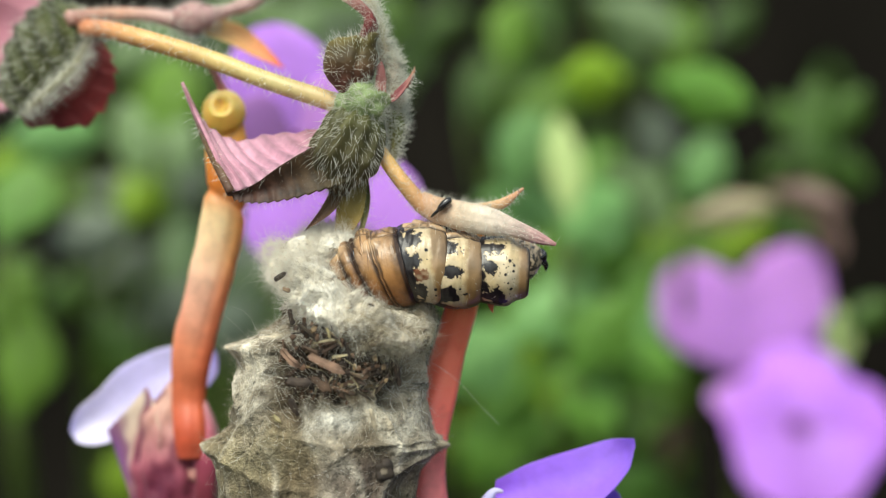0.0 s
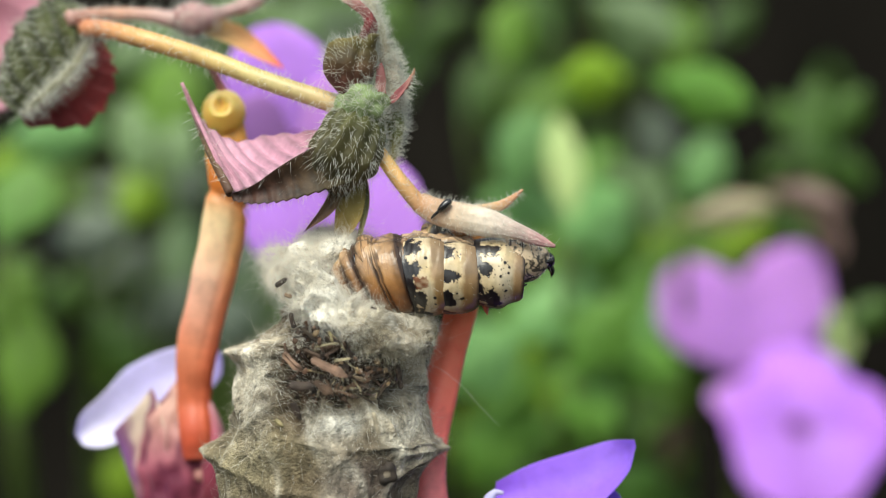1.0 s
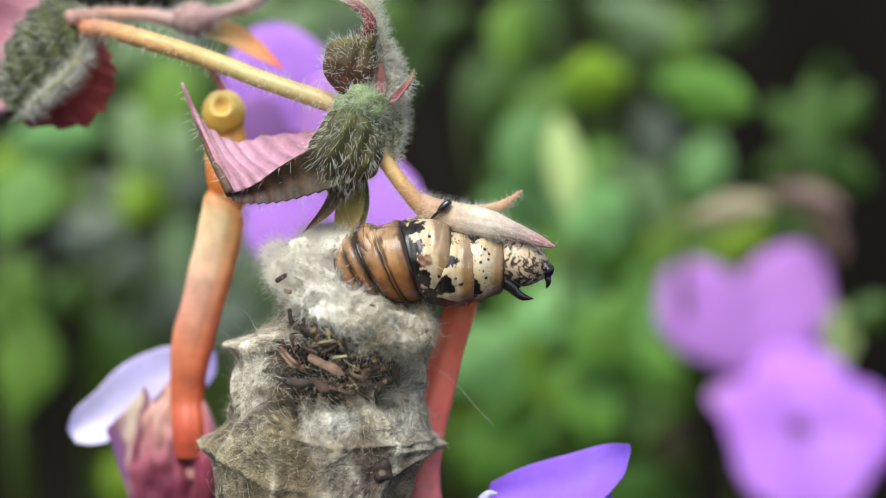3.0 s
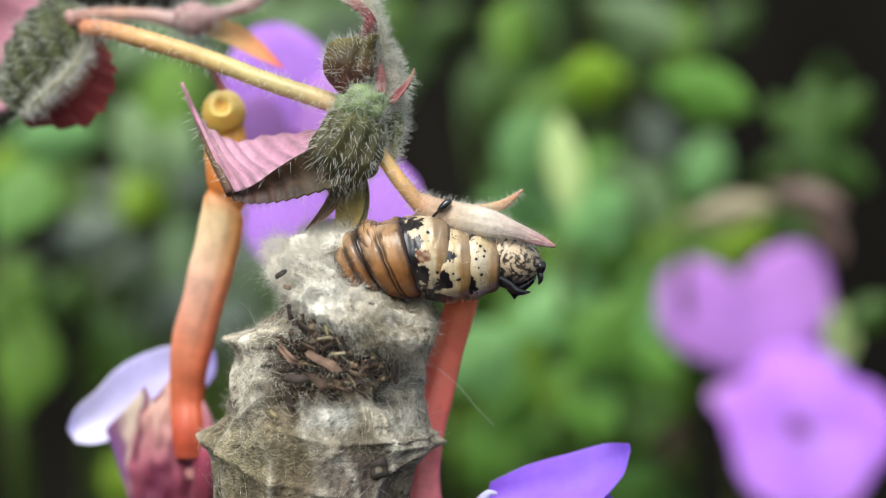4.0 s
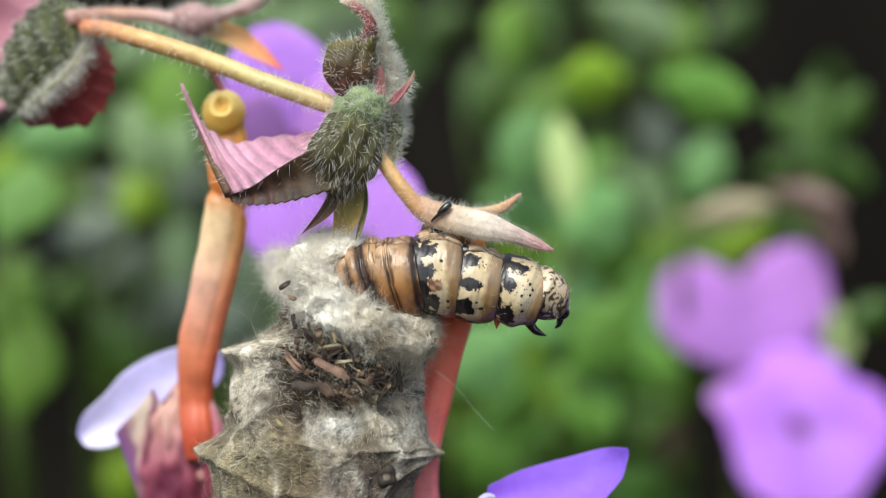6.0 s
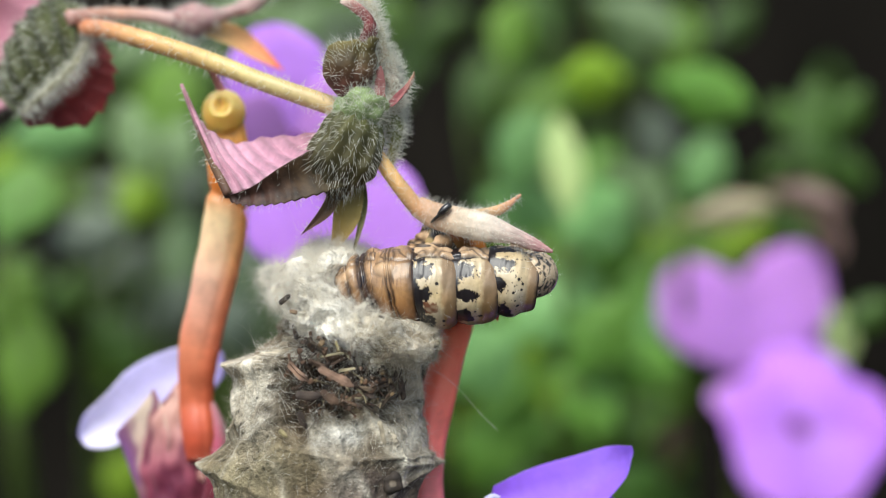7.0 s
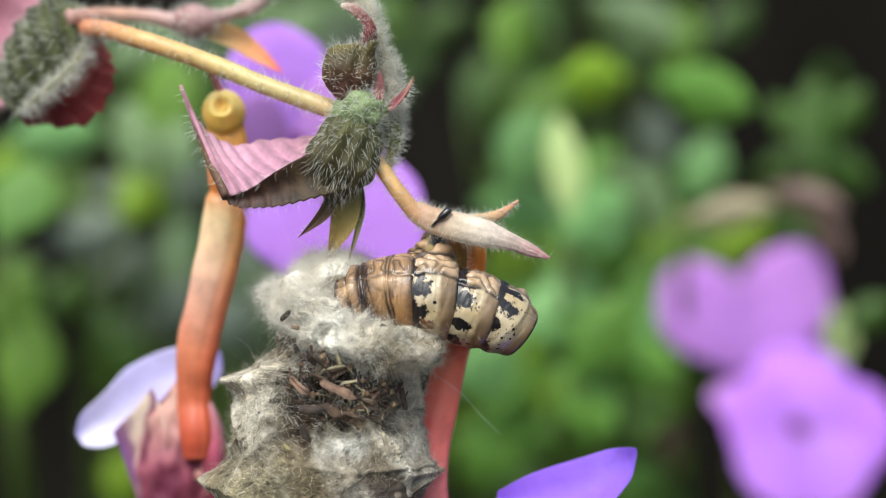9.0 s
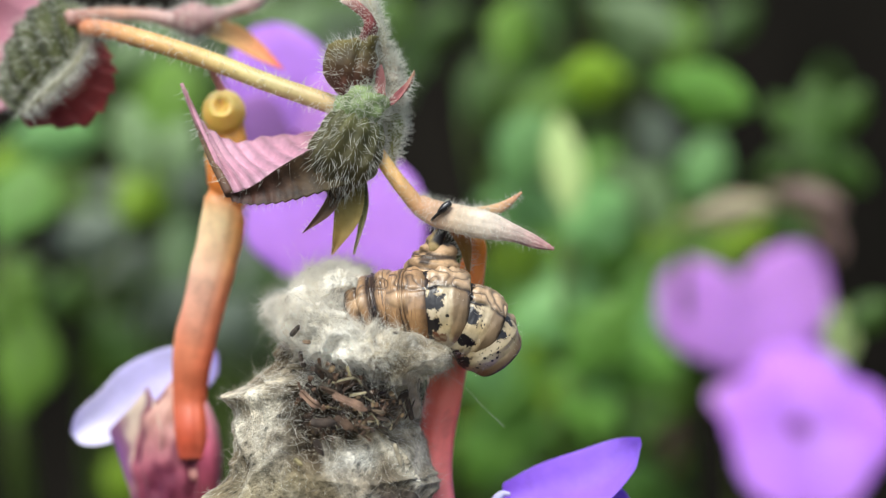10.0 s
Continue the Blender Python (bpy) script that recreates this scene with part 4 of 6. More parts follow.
# ---- a loose silk thread ----
def build_thread():
    p = tube([mm(-0.88, 2.5, -6.77), mm(0.03, 2.4, -7.27), mm(1.16, 2.4, -8.19), mm(2.1, 2.2, -9.26), mm(3.39, 2, -10.54)], [0.009, 0.009, 0.009, 0.009, 0.008], m=40, n=6)
    part("silk_thread", p, wool_mat, right_flower, "single loose silk thread")


build_thread()


# ---- the caterpillar ----
CREAM, TAN, INK = rgb(204, 189, 164), rgb(150, 126, 98), rgb(27, 22, 25)


def ring_grid(length, r0, r1, r2, m=100, n=250, fold=0.03, pinch=0.93, shift=0.5, draw=0.8, wedge=0.0):
    """A body ring along x: bulged, drawn in at both ends, with fine creases. Returns the grid, u and the angle (0 faces the eye, 90 is up)."""
    u = np.linspace(0, 1, m)
    r = spline([r0 * 0.95, r0, r1, r1, r2, r2 * pinch], m)[:, 0]
    cap = np.sqrt(1 - (1 - np.clip(np.minimum(u / 0.07, (1 - u) / 0.17), 0, 1)) ** 2)
    r = r * (draw + (1 - draw) * cap) * np.clip(np.minimum(u, 1 - u) / 0.01, 0, 1)
    a = np.linspace(-np.pi, np.pi, n, endpoint=False)
    g = np.stack([((u[:, None] - shift) * length) + 0 * a, -r[:, None] * np.cos(a), r[:, None] * np.sin(a)], -1)
    g[..., 0] -= wedge * (1 - u[:, None]) * g[..., 2]
    g = g + g * np.array((0, 1, 1)) * (fold * noises(g, 0.9, length) + fold * 0.5 * noises(g * np.array((2.5, 0.7, 0.7)), 1.6, r1))[..., None]
    return g, u[:, None] + 0 * a, np.degrees(a)[None] + 0 * u[:, None]


def blot(u, a, cu, ca, ru, ra, wob):
    """How far each place lies within an uneven blotch: 1 inside, 0 outside."""
    d = np.sqrt(((u - cu) / ru) ** 2 + ((a - ca) / ra) ** 2)
    return np.clip((1.0 + 0.42 * wob - d) * 7, 0, 1)


def plated(name, length, r, blots, dots, edge, membrane, label, speck=0.0, seed=0.0, warm=0.0, wedge=0.0, hem=72):
    """A thoracic ring: cream plate with black blotches behind a black seam, tan skin towards the next ring."""
    g, u, a = ring_grid(length, r[0], r[1], r[2], shift=0.45, wedge=wedge)
    wob = 1.2 * noises(g, 1.9, seed) + 1.1 * noises(g * np.array((0.7, 1, 1)), 4.4, seed + 3) + 0.6 * noises(g, 10.0, seed + 4)
    col = np.ones(g.shape) * CREAM
    pale = np.clip(0.5 + 0.6 * noises(g, 0.8, seed + 7), 0, 1)[..., None]
    col = col * pale + rgb(192, 168, 124) * (1 - pale)
    # shading of the ring's lower side painted into the cream, by angle
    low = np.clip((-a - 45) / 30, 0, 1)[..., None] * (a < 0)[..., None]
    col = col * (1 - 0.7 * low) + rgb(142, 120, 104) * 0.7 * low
    mem = np.clip((u - membrane) * 9 + 0.25 * wob, 0, 1)[..., None]
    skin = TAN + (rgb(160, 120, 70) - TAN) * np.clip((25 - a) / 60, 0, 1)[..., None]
    col = col * (1 - mem) + (skin * (0.9 + 0.25 * noises(g, 1.4, seed + 2)[..., None])) * mem
    rim = np.clip((u - 0.78) * 3, 0, 0.45)[..., None]
    col = col * (1 - rim) + rgb(134, 108, 84) * rim
    seam = np.clip((u - 0.92 + 0.015 * wob) * 16, 0, 0.85)[..., None]
    col = col * (1 - seam) + INK * 1.6 * seam
    belly = np.clip((a - hem + 5 * noises(g * np.array((1, 0, 0)), 1.2, seed)) / 4, 0, 1)[..., None]
    groove = np.exp(-((a - hem + 5 * noises(g * np.array((1, 0, 0)), 1.2, seed)) / 4.0 ) ** 2) * np.clip(0.9 + 0.5 * wob, 0.3, 1)
    col = col * (1 - belly) + rgb(190, 160, 128) * belly
    ink = np.clip((edge + 0.04 * wob - u) * 22, 0, 1)
    for cu, ca, ru, ra in blots:
        halo = 0.3 * np.clip((1.35 + 0.6 * wob - np.sqrt(((u - cu) / ru) ** 2 + ((a - ca) / ra) ** 2)) * 1.6, 0, 1)[..., None]
        col = col * (1 - halo) + rgb(172, 142, 96) * halo
        ink = np.maximum(ink, blot(u, a, cu, ca, ru, ra, wob))
    for cu, ca in dots:
        ink = np.maximum(ink, np.clip((1 - np.sqrt(((u - cu) * length) ** 2 + ((a - ca) * r[1] * 0.01745) ** 2) / (0.085 + 0.035 * np.sin(37 * cu + 5 * ca))) * 4, 0, 1))
    if speck:
        f = noises(g, 7.5, seed + 11)
        ink = np.maximum(ink, np.clip((f - 0.58 + 0.16 * speck) * 8, 0, 1) * (u < membrane) * speck)
    ink = ink * (1 - 0.75 * belly[..., 0] * (u > edge))
    wr = np.clip(np.maximum((0.24 - np.abs(noises(g, 1.3, seed + 44))) * 3.8, (0.04 - np.abs(noises(g * np.array((0.5, 1, 1)), 2.4, seed + 45))) * 8), 0, 1) * belly[..., 0]
    ink = np.maximum(ink, np.maximum(0.8 * wr, 0.85 * groove))[..., None]
    col = col * (1 - ink) + INK * ink
    if warm:
        k = 0.9 * np.clip(0.8 + 0.6 * noises(g * np.array((0.6, 1, 1)), 5.0, 70), 0, 1)[..., None] * blot(u, a, 0.36, -3, 0.17, 9, wob)[..., None]
        col = col * (1 - k) + rgb(112, 50, 20) * (1 - 0.5 * np.clip(noises(g * np.array((0.5, 4, 4)), 2.2, 71), 0, 1))[..., None] * k
    g = g * (1 - 0.006 * ink * np.array((0, 1, 1)) - 0.015 * np.array((0, 1, 1)) * np.clip(0.1 - np.abs(u - membrane), 0, 0.1)[..., None] * 10)
    g = g * (1 + (0.12 * belly[..., 0] * (np.abs(noises(g, 1.3, seed + 44)) - 0.2) - 0.04 * groove)[..., None] * np.array((0, 1, 1)))
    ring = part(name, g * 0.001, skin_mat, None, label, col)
    fuzz(ring, g * 0.001, 40, 0.5, 0.005, keep=(u > 0.3) * 1.0, label="sparse fine bristles")
    return ring


def fleshy(name, length, r, creases, label, seed=0.0, wedge=0.0):
    """An abdominal ring: smooth tan lobes that swell between dark creases, a pale knob above and wrinkled folds over it."""
    g, u, a = ring_grid(length, r[0], r[1], r[2], fold=0.02, draw=0.88, wedge=wedge)
    wob = noises(g, 1.6, seed) + 0.5 * noises(g, 4.5, seed + 3)
    high = np.clip((a - 5) / 55, 0, 1)[..., None]
    warm = np.clip((15 - a) / 50, 0, 1)[..., None]
    col = rgb(162, 120, 76) * (1 - high) + rgb(178, 142, 106) * high
    col = col * (1 - 0.8 * warm) + rgb(138, 80, 34) * 0.8 * warm
    col = col * (1 + 0.14 * noises(g, 1.1, seed + 6) + 0.08 * noises(g * np.array((4, 0.7, 0.7)), 1.5, seed + 16))[..., None]
    pit, dark = np.zeros(u.shape), np.zeros(u.shape)
    lines = []
    for cu, w, bend, depth in creases:
        line = cu + bend * (a / 90) ** 2 + 0.018 * wob
        lines.append(line)
        d = np.abs(u - line) / w
        pit = np.maximum(pit, np.exp(-d ** 2) * depth)
        # dark crease line, with a soft brown shadow painted to both sides
        dark = np.maximum(dark, depth * np.maximum(np.clip(1.7 - 1.1 * d + 0.35 * wob, 0, 0.96), 0.78 * np.exp(-(d / 2.6) ** 2) * np.clip(1 + 0.7 * wob, 0.3, 1.4)))
    lobe = np.zeros(u.shape)
    for low, up in zip(lines[:-1], lines[1:]):
        s = np.clip((u - low) / (up - low), 0, 1)
        lobe = np.maximum(lobe, np.sqrt(np.clip(4 * s * (1 - s), 0, 1)))
    # fine wrinkles that run round the ring beside the creases
    fine = noises(g * np.array((9, 0.7, 0.7)), 1.3, seed + 17)
    near = np.clip(1.2 - lobe, 0, 1) * np.clip((a + 10) / 40, 0, 1)
    dark = np.maximum(dark, np.clip((fine - 0.12) * 4, 0, 0.7) * np.clip(near * 2.2, 0, 1))
    middle = creases[1][0]
    ds = np.sqrt(((u - middle) * length * 0.8) ** 2 + ((a - 54) * r[1] * 0.01745) ** 2)
    knob = np.exp(-(ds / 0.36) ** 2)
    dark = dark * (1 - np.clip(1.3 * knob, 0, 1))
    # shade painted in an arc below the knob
    under = np.exp(-((ds - 0.5) / 0.12) ** 2) * (a < 56) * 0.5
    crimp = np.abs(noises(g * np.array((0.8, 1, 1)), 1.3, seed + 41))
    above = np.clip((a - 60) / 10, 0, 1)
    hem = np.exp(-((a - 66 + 7 * noises(g * np.array((1, 0, 0)), 1.0, seed)) / 3.2) ** 2)
    dark = np.maximum(np.maximum(dark, under), np.maximum(np.clip((0.24 - crimp) * 3.6, 0, 0.82) * above, 0.65 * hem))[..., None]
    col = col * (1 - dark) + rgb(44, 31, 27) * dark
    k = np.clip(knob * 1.2, 0, 0.8)[..., None]
    col = col * (1 - k) + rgb(198, 166, 132) * k
    g = g * (1 + (0.055 * lobe - 0.03 * pit + 0.05 * knob + 0.012 * fine * near + 0.1 * above * (crimp - 0.15) - 0.025 * hem)[..., None] * np.array((0, 1, 1)))
    return part(name, g * 0.001, glossy_skin_mat, None, label, col)


worm = thing("caterpillar", (0, 0, 0.15), "cream and black banded caterpillar emerging from its silk case", "caterpillar")
body_parts = {}
body_parts["tail"] = fleshy("body_ring", 2.6, (1.4, 1.55, 1.55), [(0.05, 0.05, 0, 1), (0.95, 0.06, 0, 1)], "tan abdominal ring inside the collar", 1.0)
body_parts["hind"] = fleshy("body_ring", 3.1, (1.6, 1.97, 2.13), [(0.04, 0.05, 0, 1), (0.31, 0.045, -0.02, 0.95), (0.57, 0.05, -0.01, 1.0), (0.66, 0.06, -0.01, 1.0)], "tan-brown abdominal ring with dark creases", 5.0)
body_parts["mid"] = fleshy("body_ring", 3.15, (2.07, 2.28, 2.3), [(0.04, 0.045, 0, 1), (0.36, 0.02, 0.03, 0.9), (0.43, 0.014, 0.02, 0.75), (0.84, 0.07, 0, 1)], "glossy tan abdominal ring with folds", 9.0, 0.3)
body_parts["third"] = plated("body_ring", 2.65, (2.36, 2.5, 2.36), [(0.24, 47, 0.24, 15), (0.26, 14, 0.22, 10), (0.13, 0, 0.12, 40), (0.28, -30, 0.2, 13), (0.34, -64, 0.24, 15), (0.22, 72, 0.2, 10)], [(0.56, 30), (0.55, 17), (0.64, -27), (0.63, -38), (0.5, 58)], 0.2, 0.58, "cream ring with black blotches and a rust spot", 0.25, 3.0, 1.0, 0.22)
body_parts["second"] = plated("body_ring", 3.1, (2.15, 2.3, 2.16), [(0.32, 47, 0.26, 15), (0.36, 9, 0.26, 10), (0.52, 8, 0.1, 5), (0.32, -30, 0.28, 16), (0.3, -68, 0.3, 18), (0.22, 72, 0.2, 8)], [(0.58, 12), (0.57, 3), (0.5, 35), (0.55, 47), (0.56, -18)], 0.25, 0.6, "cream ring with black blotches", 0.3, 14.0)
body_parts["first"] = plated("body_ring", 3.2, (1.98, 2.1, 1.75), [(0.26, 52, 0.22, 14), (0.24, 14, 0.15, 11), (0.30, -36, 0.28, 18), (0.44, -50, 0.18, 12), (0.22, -72, 0.2, 18), (0.3, 82, 0.2, 8)], [(0.70, 20), (0.69, 10), (0.62, 27), (0.6, -10), (0.66, -22), (0.5, 40), (0.55, 4)], 0.2, 0.72, "cream ring speckled with black", 0.9, 25.0, hem=98)


def build_head():
    m, n = 64, 150
    u = np.linspace(0, 1, m)
    r = spline([0.0, 1.25, 1.4, 1.44, 1.44, 1.34, 1.04, 0.64, 0.0], m)[:, 0].clip(0)
    a = np.linspace(-np.pi, np.pi, n, endpoint=False)
    g = np.stack([u[:, None] * 3.5 - 1.9 + 0 * a, -r[:, None] * np.cos(a), r[:, None] * np.sin(a) - 0.25 * u[:, None] ** 2], -1)
    f = np.abs(noises(g, 1.7, 4.0)) + 0.4 * np.abs(noises(g, 4.0, 6.0))
    ink = np.clip((0.19 - f) * 9, 0, 1) * 0.85 + np.clip((noises(g, 4.2, 17.0) - 0.08) * 6, 0, 1) * 0.9 + np.clip((noises(g, 1.6, 27.0) - 0.35) * 4, 0, 1) * 0.5
    ink = np.maximum(ink, np.clip((u[:, None] - 0.86) * 10 + 0 * a, 0, 1))
    ink = np.clip(ink, 0, 0.95)[..., None]
    col = (rgb(222, 196, 162) * (1 - 0.3 * u[:, None, None]) + 0 * g) * (1 - ink) + INK * ink
    h = part("head", g * 0.001, skin_mat, None, "round head with black net pattern", col)
    fuzz(h, g * 0.001, 70, 0.45, 0.006, label="sparse fine bristles")
    p = tube([np.array((1.35, -0.2, -0.75)) * 0.001, np.array((1.45, -0.2, -1.05)) * 0.001, np.array((1.38, -0.15, -1.4)) * 0.001], [0.2, 0.16, 0.04], m=16, n=10)
    part("palp", p, claw_mat, h, "small black mouthpart")
    p = ball(np.array((1.3, -0.1, -0.35)) * 0.001, 0.38, 0.55, 0.45, 16, 20)
    part("jaw", p, claw_mat, h, "black jaw")
    p = ball(np.array((1.05, -0.75, -0.3)) * 0.001, 0.13, 0.1, 0.13, 10, 12)
    part("eye", p, claw_mat, h, "black bead eye")
    return h


body_parts["head"] = build_head()
q = tube([np.array(v) * 0.001 for v in ((-0.45, -0.5, -1.5), (-0.42, -0.5, -2.0), (-0.3, -0.5, -2.45))], [0.3, 0.2, 0.03], m=18, n=10)
part("foot", q, skin_mat, body_parts["first"], "small reddish foot", tint(q, [rgb(150, 80, 60), rgb(190, 96, 66)]))


def build_leg(name, label):
    k = 0.001
    p = tube([np.array(v) * k for v in ((-0.5, 0, 0.15), (0.1, 0, 0.12), (0.6, 0, -0.02), (1.1, 0, 0.0), (1.6, 0, 0.22))], [0.42, 0.36, 0.26, 0.2, 0.02], m=36, n=14)
    return part(name, p, claw_mat, None, label)


body_parts["fore_leg"] = build_leg("leg", "hooked black leg")
body_parts["side_leg"] = build_leg("leg", "small black leg")


def build_clasping_leg():
    """The leg that holds on to the stem: a wrinkled hip, a shin and a claw of two dark joints."""
    k = 0.001
    p = tube([np.array(v) * k for v in ((-0.2, 0.2, -1.9), (-0.15, 0.1, -1.3), (-0.1, 0, -0.7), (0.05, 0, 0.0), (0.0, -0.1, 0.5), (0.05, -0.1, 0.95))], [1.2, 1.7, 1.55, 1.2, 0.8, 0.3], m=44, n=40)
    p = p + normals(p, True) * (0.0001 * np.sin(p[..., 2] * 8000 + 4 * noises(p, 700)) + 0.00025 * noises(p, 500))[..., None]
    wave = np.sin(p[..., 2] * 8000 + 4 * noises(p, 700))
    ink = np.clip(np.maximum((noises(p, 1400, 3) - 0.2) * 5, (-wave - 0.45) * 1.9), 0, 0.9)[..., None]
    hip = part("hip", p, dull_skin_mat, None, "wrinkled tan hip", rgb(178, 146, 112) * (1 - ink) + INK * ink)
    p = tube([np.array(v) * k for v in ((-0.1, 0.1, -1.2), (-0.1, 0, -0.7), (0.0, 0, -0.2), (0.3, -0.05, 0.3), (0.65, -0.1, 0.7), (0.85, -0.1, 0.9))], [0.2, 0.46, 0.46, 0.34, 0.26, 0.1], m=36, n=24)
    ink = np.clip((noises(p, 1500, 13) + 0.02) * 5, 0, 1)[..., None]
    shin = part("shin", p, dull_skin_mat, None, "spotted tan shin", rgb(150, 128, 86) * (1 - ink) + INK * ink)
    p = tube([np.array(v) * k for v in ((-0.55, -0.1, -0.5), (-0.35, -0.35, -0.3), (-0.02, -0.5, -0.02))], [0.06, 0.09, 0.1], m=20, n=14)
    claw = part("claw", p, claw_mat, None, "dark claw joint")
    p = tube([np.array(v) * k for v in ((-0.1, -0.5, -0.08), (0.12, -0.6, 0.14), (0.36, -0.6, 0.36), (0.56, -0.55, 0.52))], [0.16, 0.23, 0.23, 0.17], m=20, n=14)
    part("claw_tip", p, claw_mat, claw, "dark pointed claw")
    return hip, shin, claw


body_parts["hip"], body_parts["shin"], body_parts["claw"] = build_clasping_leg()
for ob in body_parts.values():
    ob.parent = worm


# ---- the flowers and plants behind ----
def petal_grid(centre, length, width, turn, lean=0.0, cup=0.12, m=22, n=18):
    """A rounded, notched, slightly cupped petal; turn in the upright plane, lean away from the eye."""
    u = np.linspace(0, 1, m)[:, None]
    v = np.linspace(-1, 1, n)[None]
    w = width * 0.5 * spline([0.18, 0.45, 0.85, 1.0, 0.92, 0.6], m)
    x = w * v
    z = length * (u - 0.06 * np.cos(np.pi * v / 2 * 1.0) * 0 - 0.05 * (1 - np.abs(v)) * u ** 4 - 0.16 * v ** 2 * u ** 2)
    y = -cup * length * (u - u * u) * 2 + cup * width * v ** 2 * 0.5
    g = np.stack([x + 0 * u, y, z], -1)
    r = np.array(Euler((radians(lean), radians(turn), 0)).to_matrix())
    g = g @ r.T * 0.001 + centre
    nor = normals(g, False)
    return np.concatenate([g + nor * 0.0001, (g - nor * 0.0001)[:, ::-1]], 1)


def build_back_flower(centre, petals, label, root):
    th = thing("garden_flower", centre, label, "flower", "violet flowers behind")
    for length, width, turn, lean, col in petals:
        p = petal_grid(centre, length, width, turn, lean, cup=0.06)
        part("petal", p, petal_mat, th, "", tint(p, [col * 0.8, col, col * 1.05], mottle=0.06, scale=150))
    p = tube([centre + np.array((0, 0.0015, 0)), centre + np.array((0.001, 0.012, -0.012)), root * 0.4 + centre * 0.6 + np.array((0, 0.01, -0.01)), root], [0.8, 0.7, 0.8, 1.0], m=30, n=10)
    part("stalk", p, stem_mat, th, "green flower stalk", tint(p, [rgb(110, 120, 60)]))
    p = ball(centre, 1.0, 1.0, 1.0, 12, 14)
    part("flower_eye", p, petal_mat, th, "dark purple flower eye", tint(p, [rgb(110, 50, 130)]))


PETAL_BACK, PETAL_PALE, PETAL_LOW = rgb(230, 162, 255), rgb(214, 150, 255), rgb(212, 140, 255)
build_back_flower(mm(27.35, 66, -11.47), [(12.6, 8.2, -33, 6, PETAL_BACK), (13.6, 8.6, 26, 4, PETAL_BACK), (5, 6, 190, 30, PETAL_BACK * 0.8)], "blurred violet flower with two upright petals", np.array((0.04, 0.14, 0.0)))
build_back_flower(mm(31.6, 62, -15.8), [(8.2, 9, 205, 24, PETAL_LOW * 0.85), (9, 9, 95, 4, PETAL_LOW), (8.4, 9, 150, 20, PETAL_LOW * 0.85), (7, 8, -70, -10, PETAL_LOW), (8.6, 9, 8, -26, PETAL_LOW), (8.5, 3.5, 74, -8, rgb(250, 240, 255))], "wide violet flower beside the upright one", np.array((0.05, 0.13, 0.0)))
build_back_flower(mm(-10.52, 24, 7.41), [(9, 7.5, -14, 5, PETAL_PALE * 0.95), (5.5, 5, -70, 25, PETAL_BACK * 0.6), (7, 6, 58, 10, PETAL_BACK * 0.85), (12.5, 9, 136, 5, PETAL_PALE), (10, 8.5, 172, 5, PETAL_PALE), (6, 6, 220, 5, PETAL_PALE)], "soft violet flower behind the hairy bud", np.array((-0.01, 0.08, 0.0)))


def leaf_mesh(name, cols):
    """One rounded, folded, veined garden leaf, 10 mm long."""
    m, n = 18, 12
    u = np.linspace(0, 1, m)[:, None]
    v = np.linspace(-1, 1, n)[None]
    w = 3.6 * spline([0.12, 0.5, 0.95, 1.0, 0.7, 0.12], m)
    g = np.stack([w * v, 0.9 * np.abs(v) * w / 3.6 - 2.2 * (u - u * u) + 0.12 * np.sin(u * 26 + np.abs(v) * 3), 10 * u + 0 * v], -1)
    nor = normals(g, False)
    g = np.concatenate([g + nor * 0.1, (g - nor * 0.1)[:, ::-1]], 1) * 0.001
    ob = part(name, g, back_leaf_mat, None, "", tint(g, cols, mottle=0.15, scale=300))
    me = ob.data
    bpy.data.objects.remove(ob)
    return me


# d is dark green; as deep fill its colour stands in for shaded gaps
LEAVES = {kind: leaf_mesh("leaf", [rgb(*low), rgb(*high)]) for kind, low, high in (
    ("y", (134, 170, 40), (144, 178, 46)), ("m", (98, 136, 40), (108, 146, 46)), ("l", (120, 170, 96), (132, 180, 108)), ("s", (124, 152, 100), (134, 160, 110)),
    ("n", (124, 136, 116), (132, 144, 126)), ("g", (106, 158, 58), (118, 166, 68)), ("p", (180, 200, 128), (190, 208, 140)), ("d", (60, 92, 24), (70, 102, 30)),
    ("b", (128, 102, 92), (136, 108, 98)), ("t", (158, 148, 116), (166, 154, 122)))}


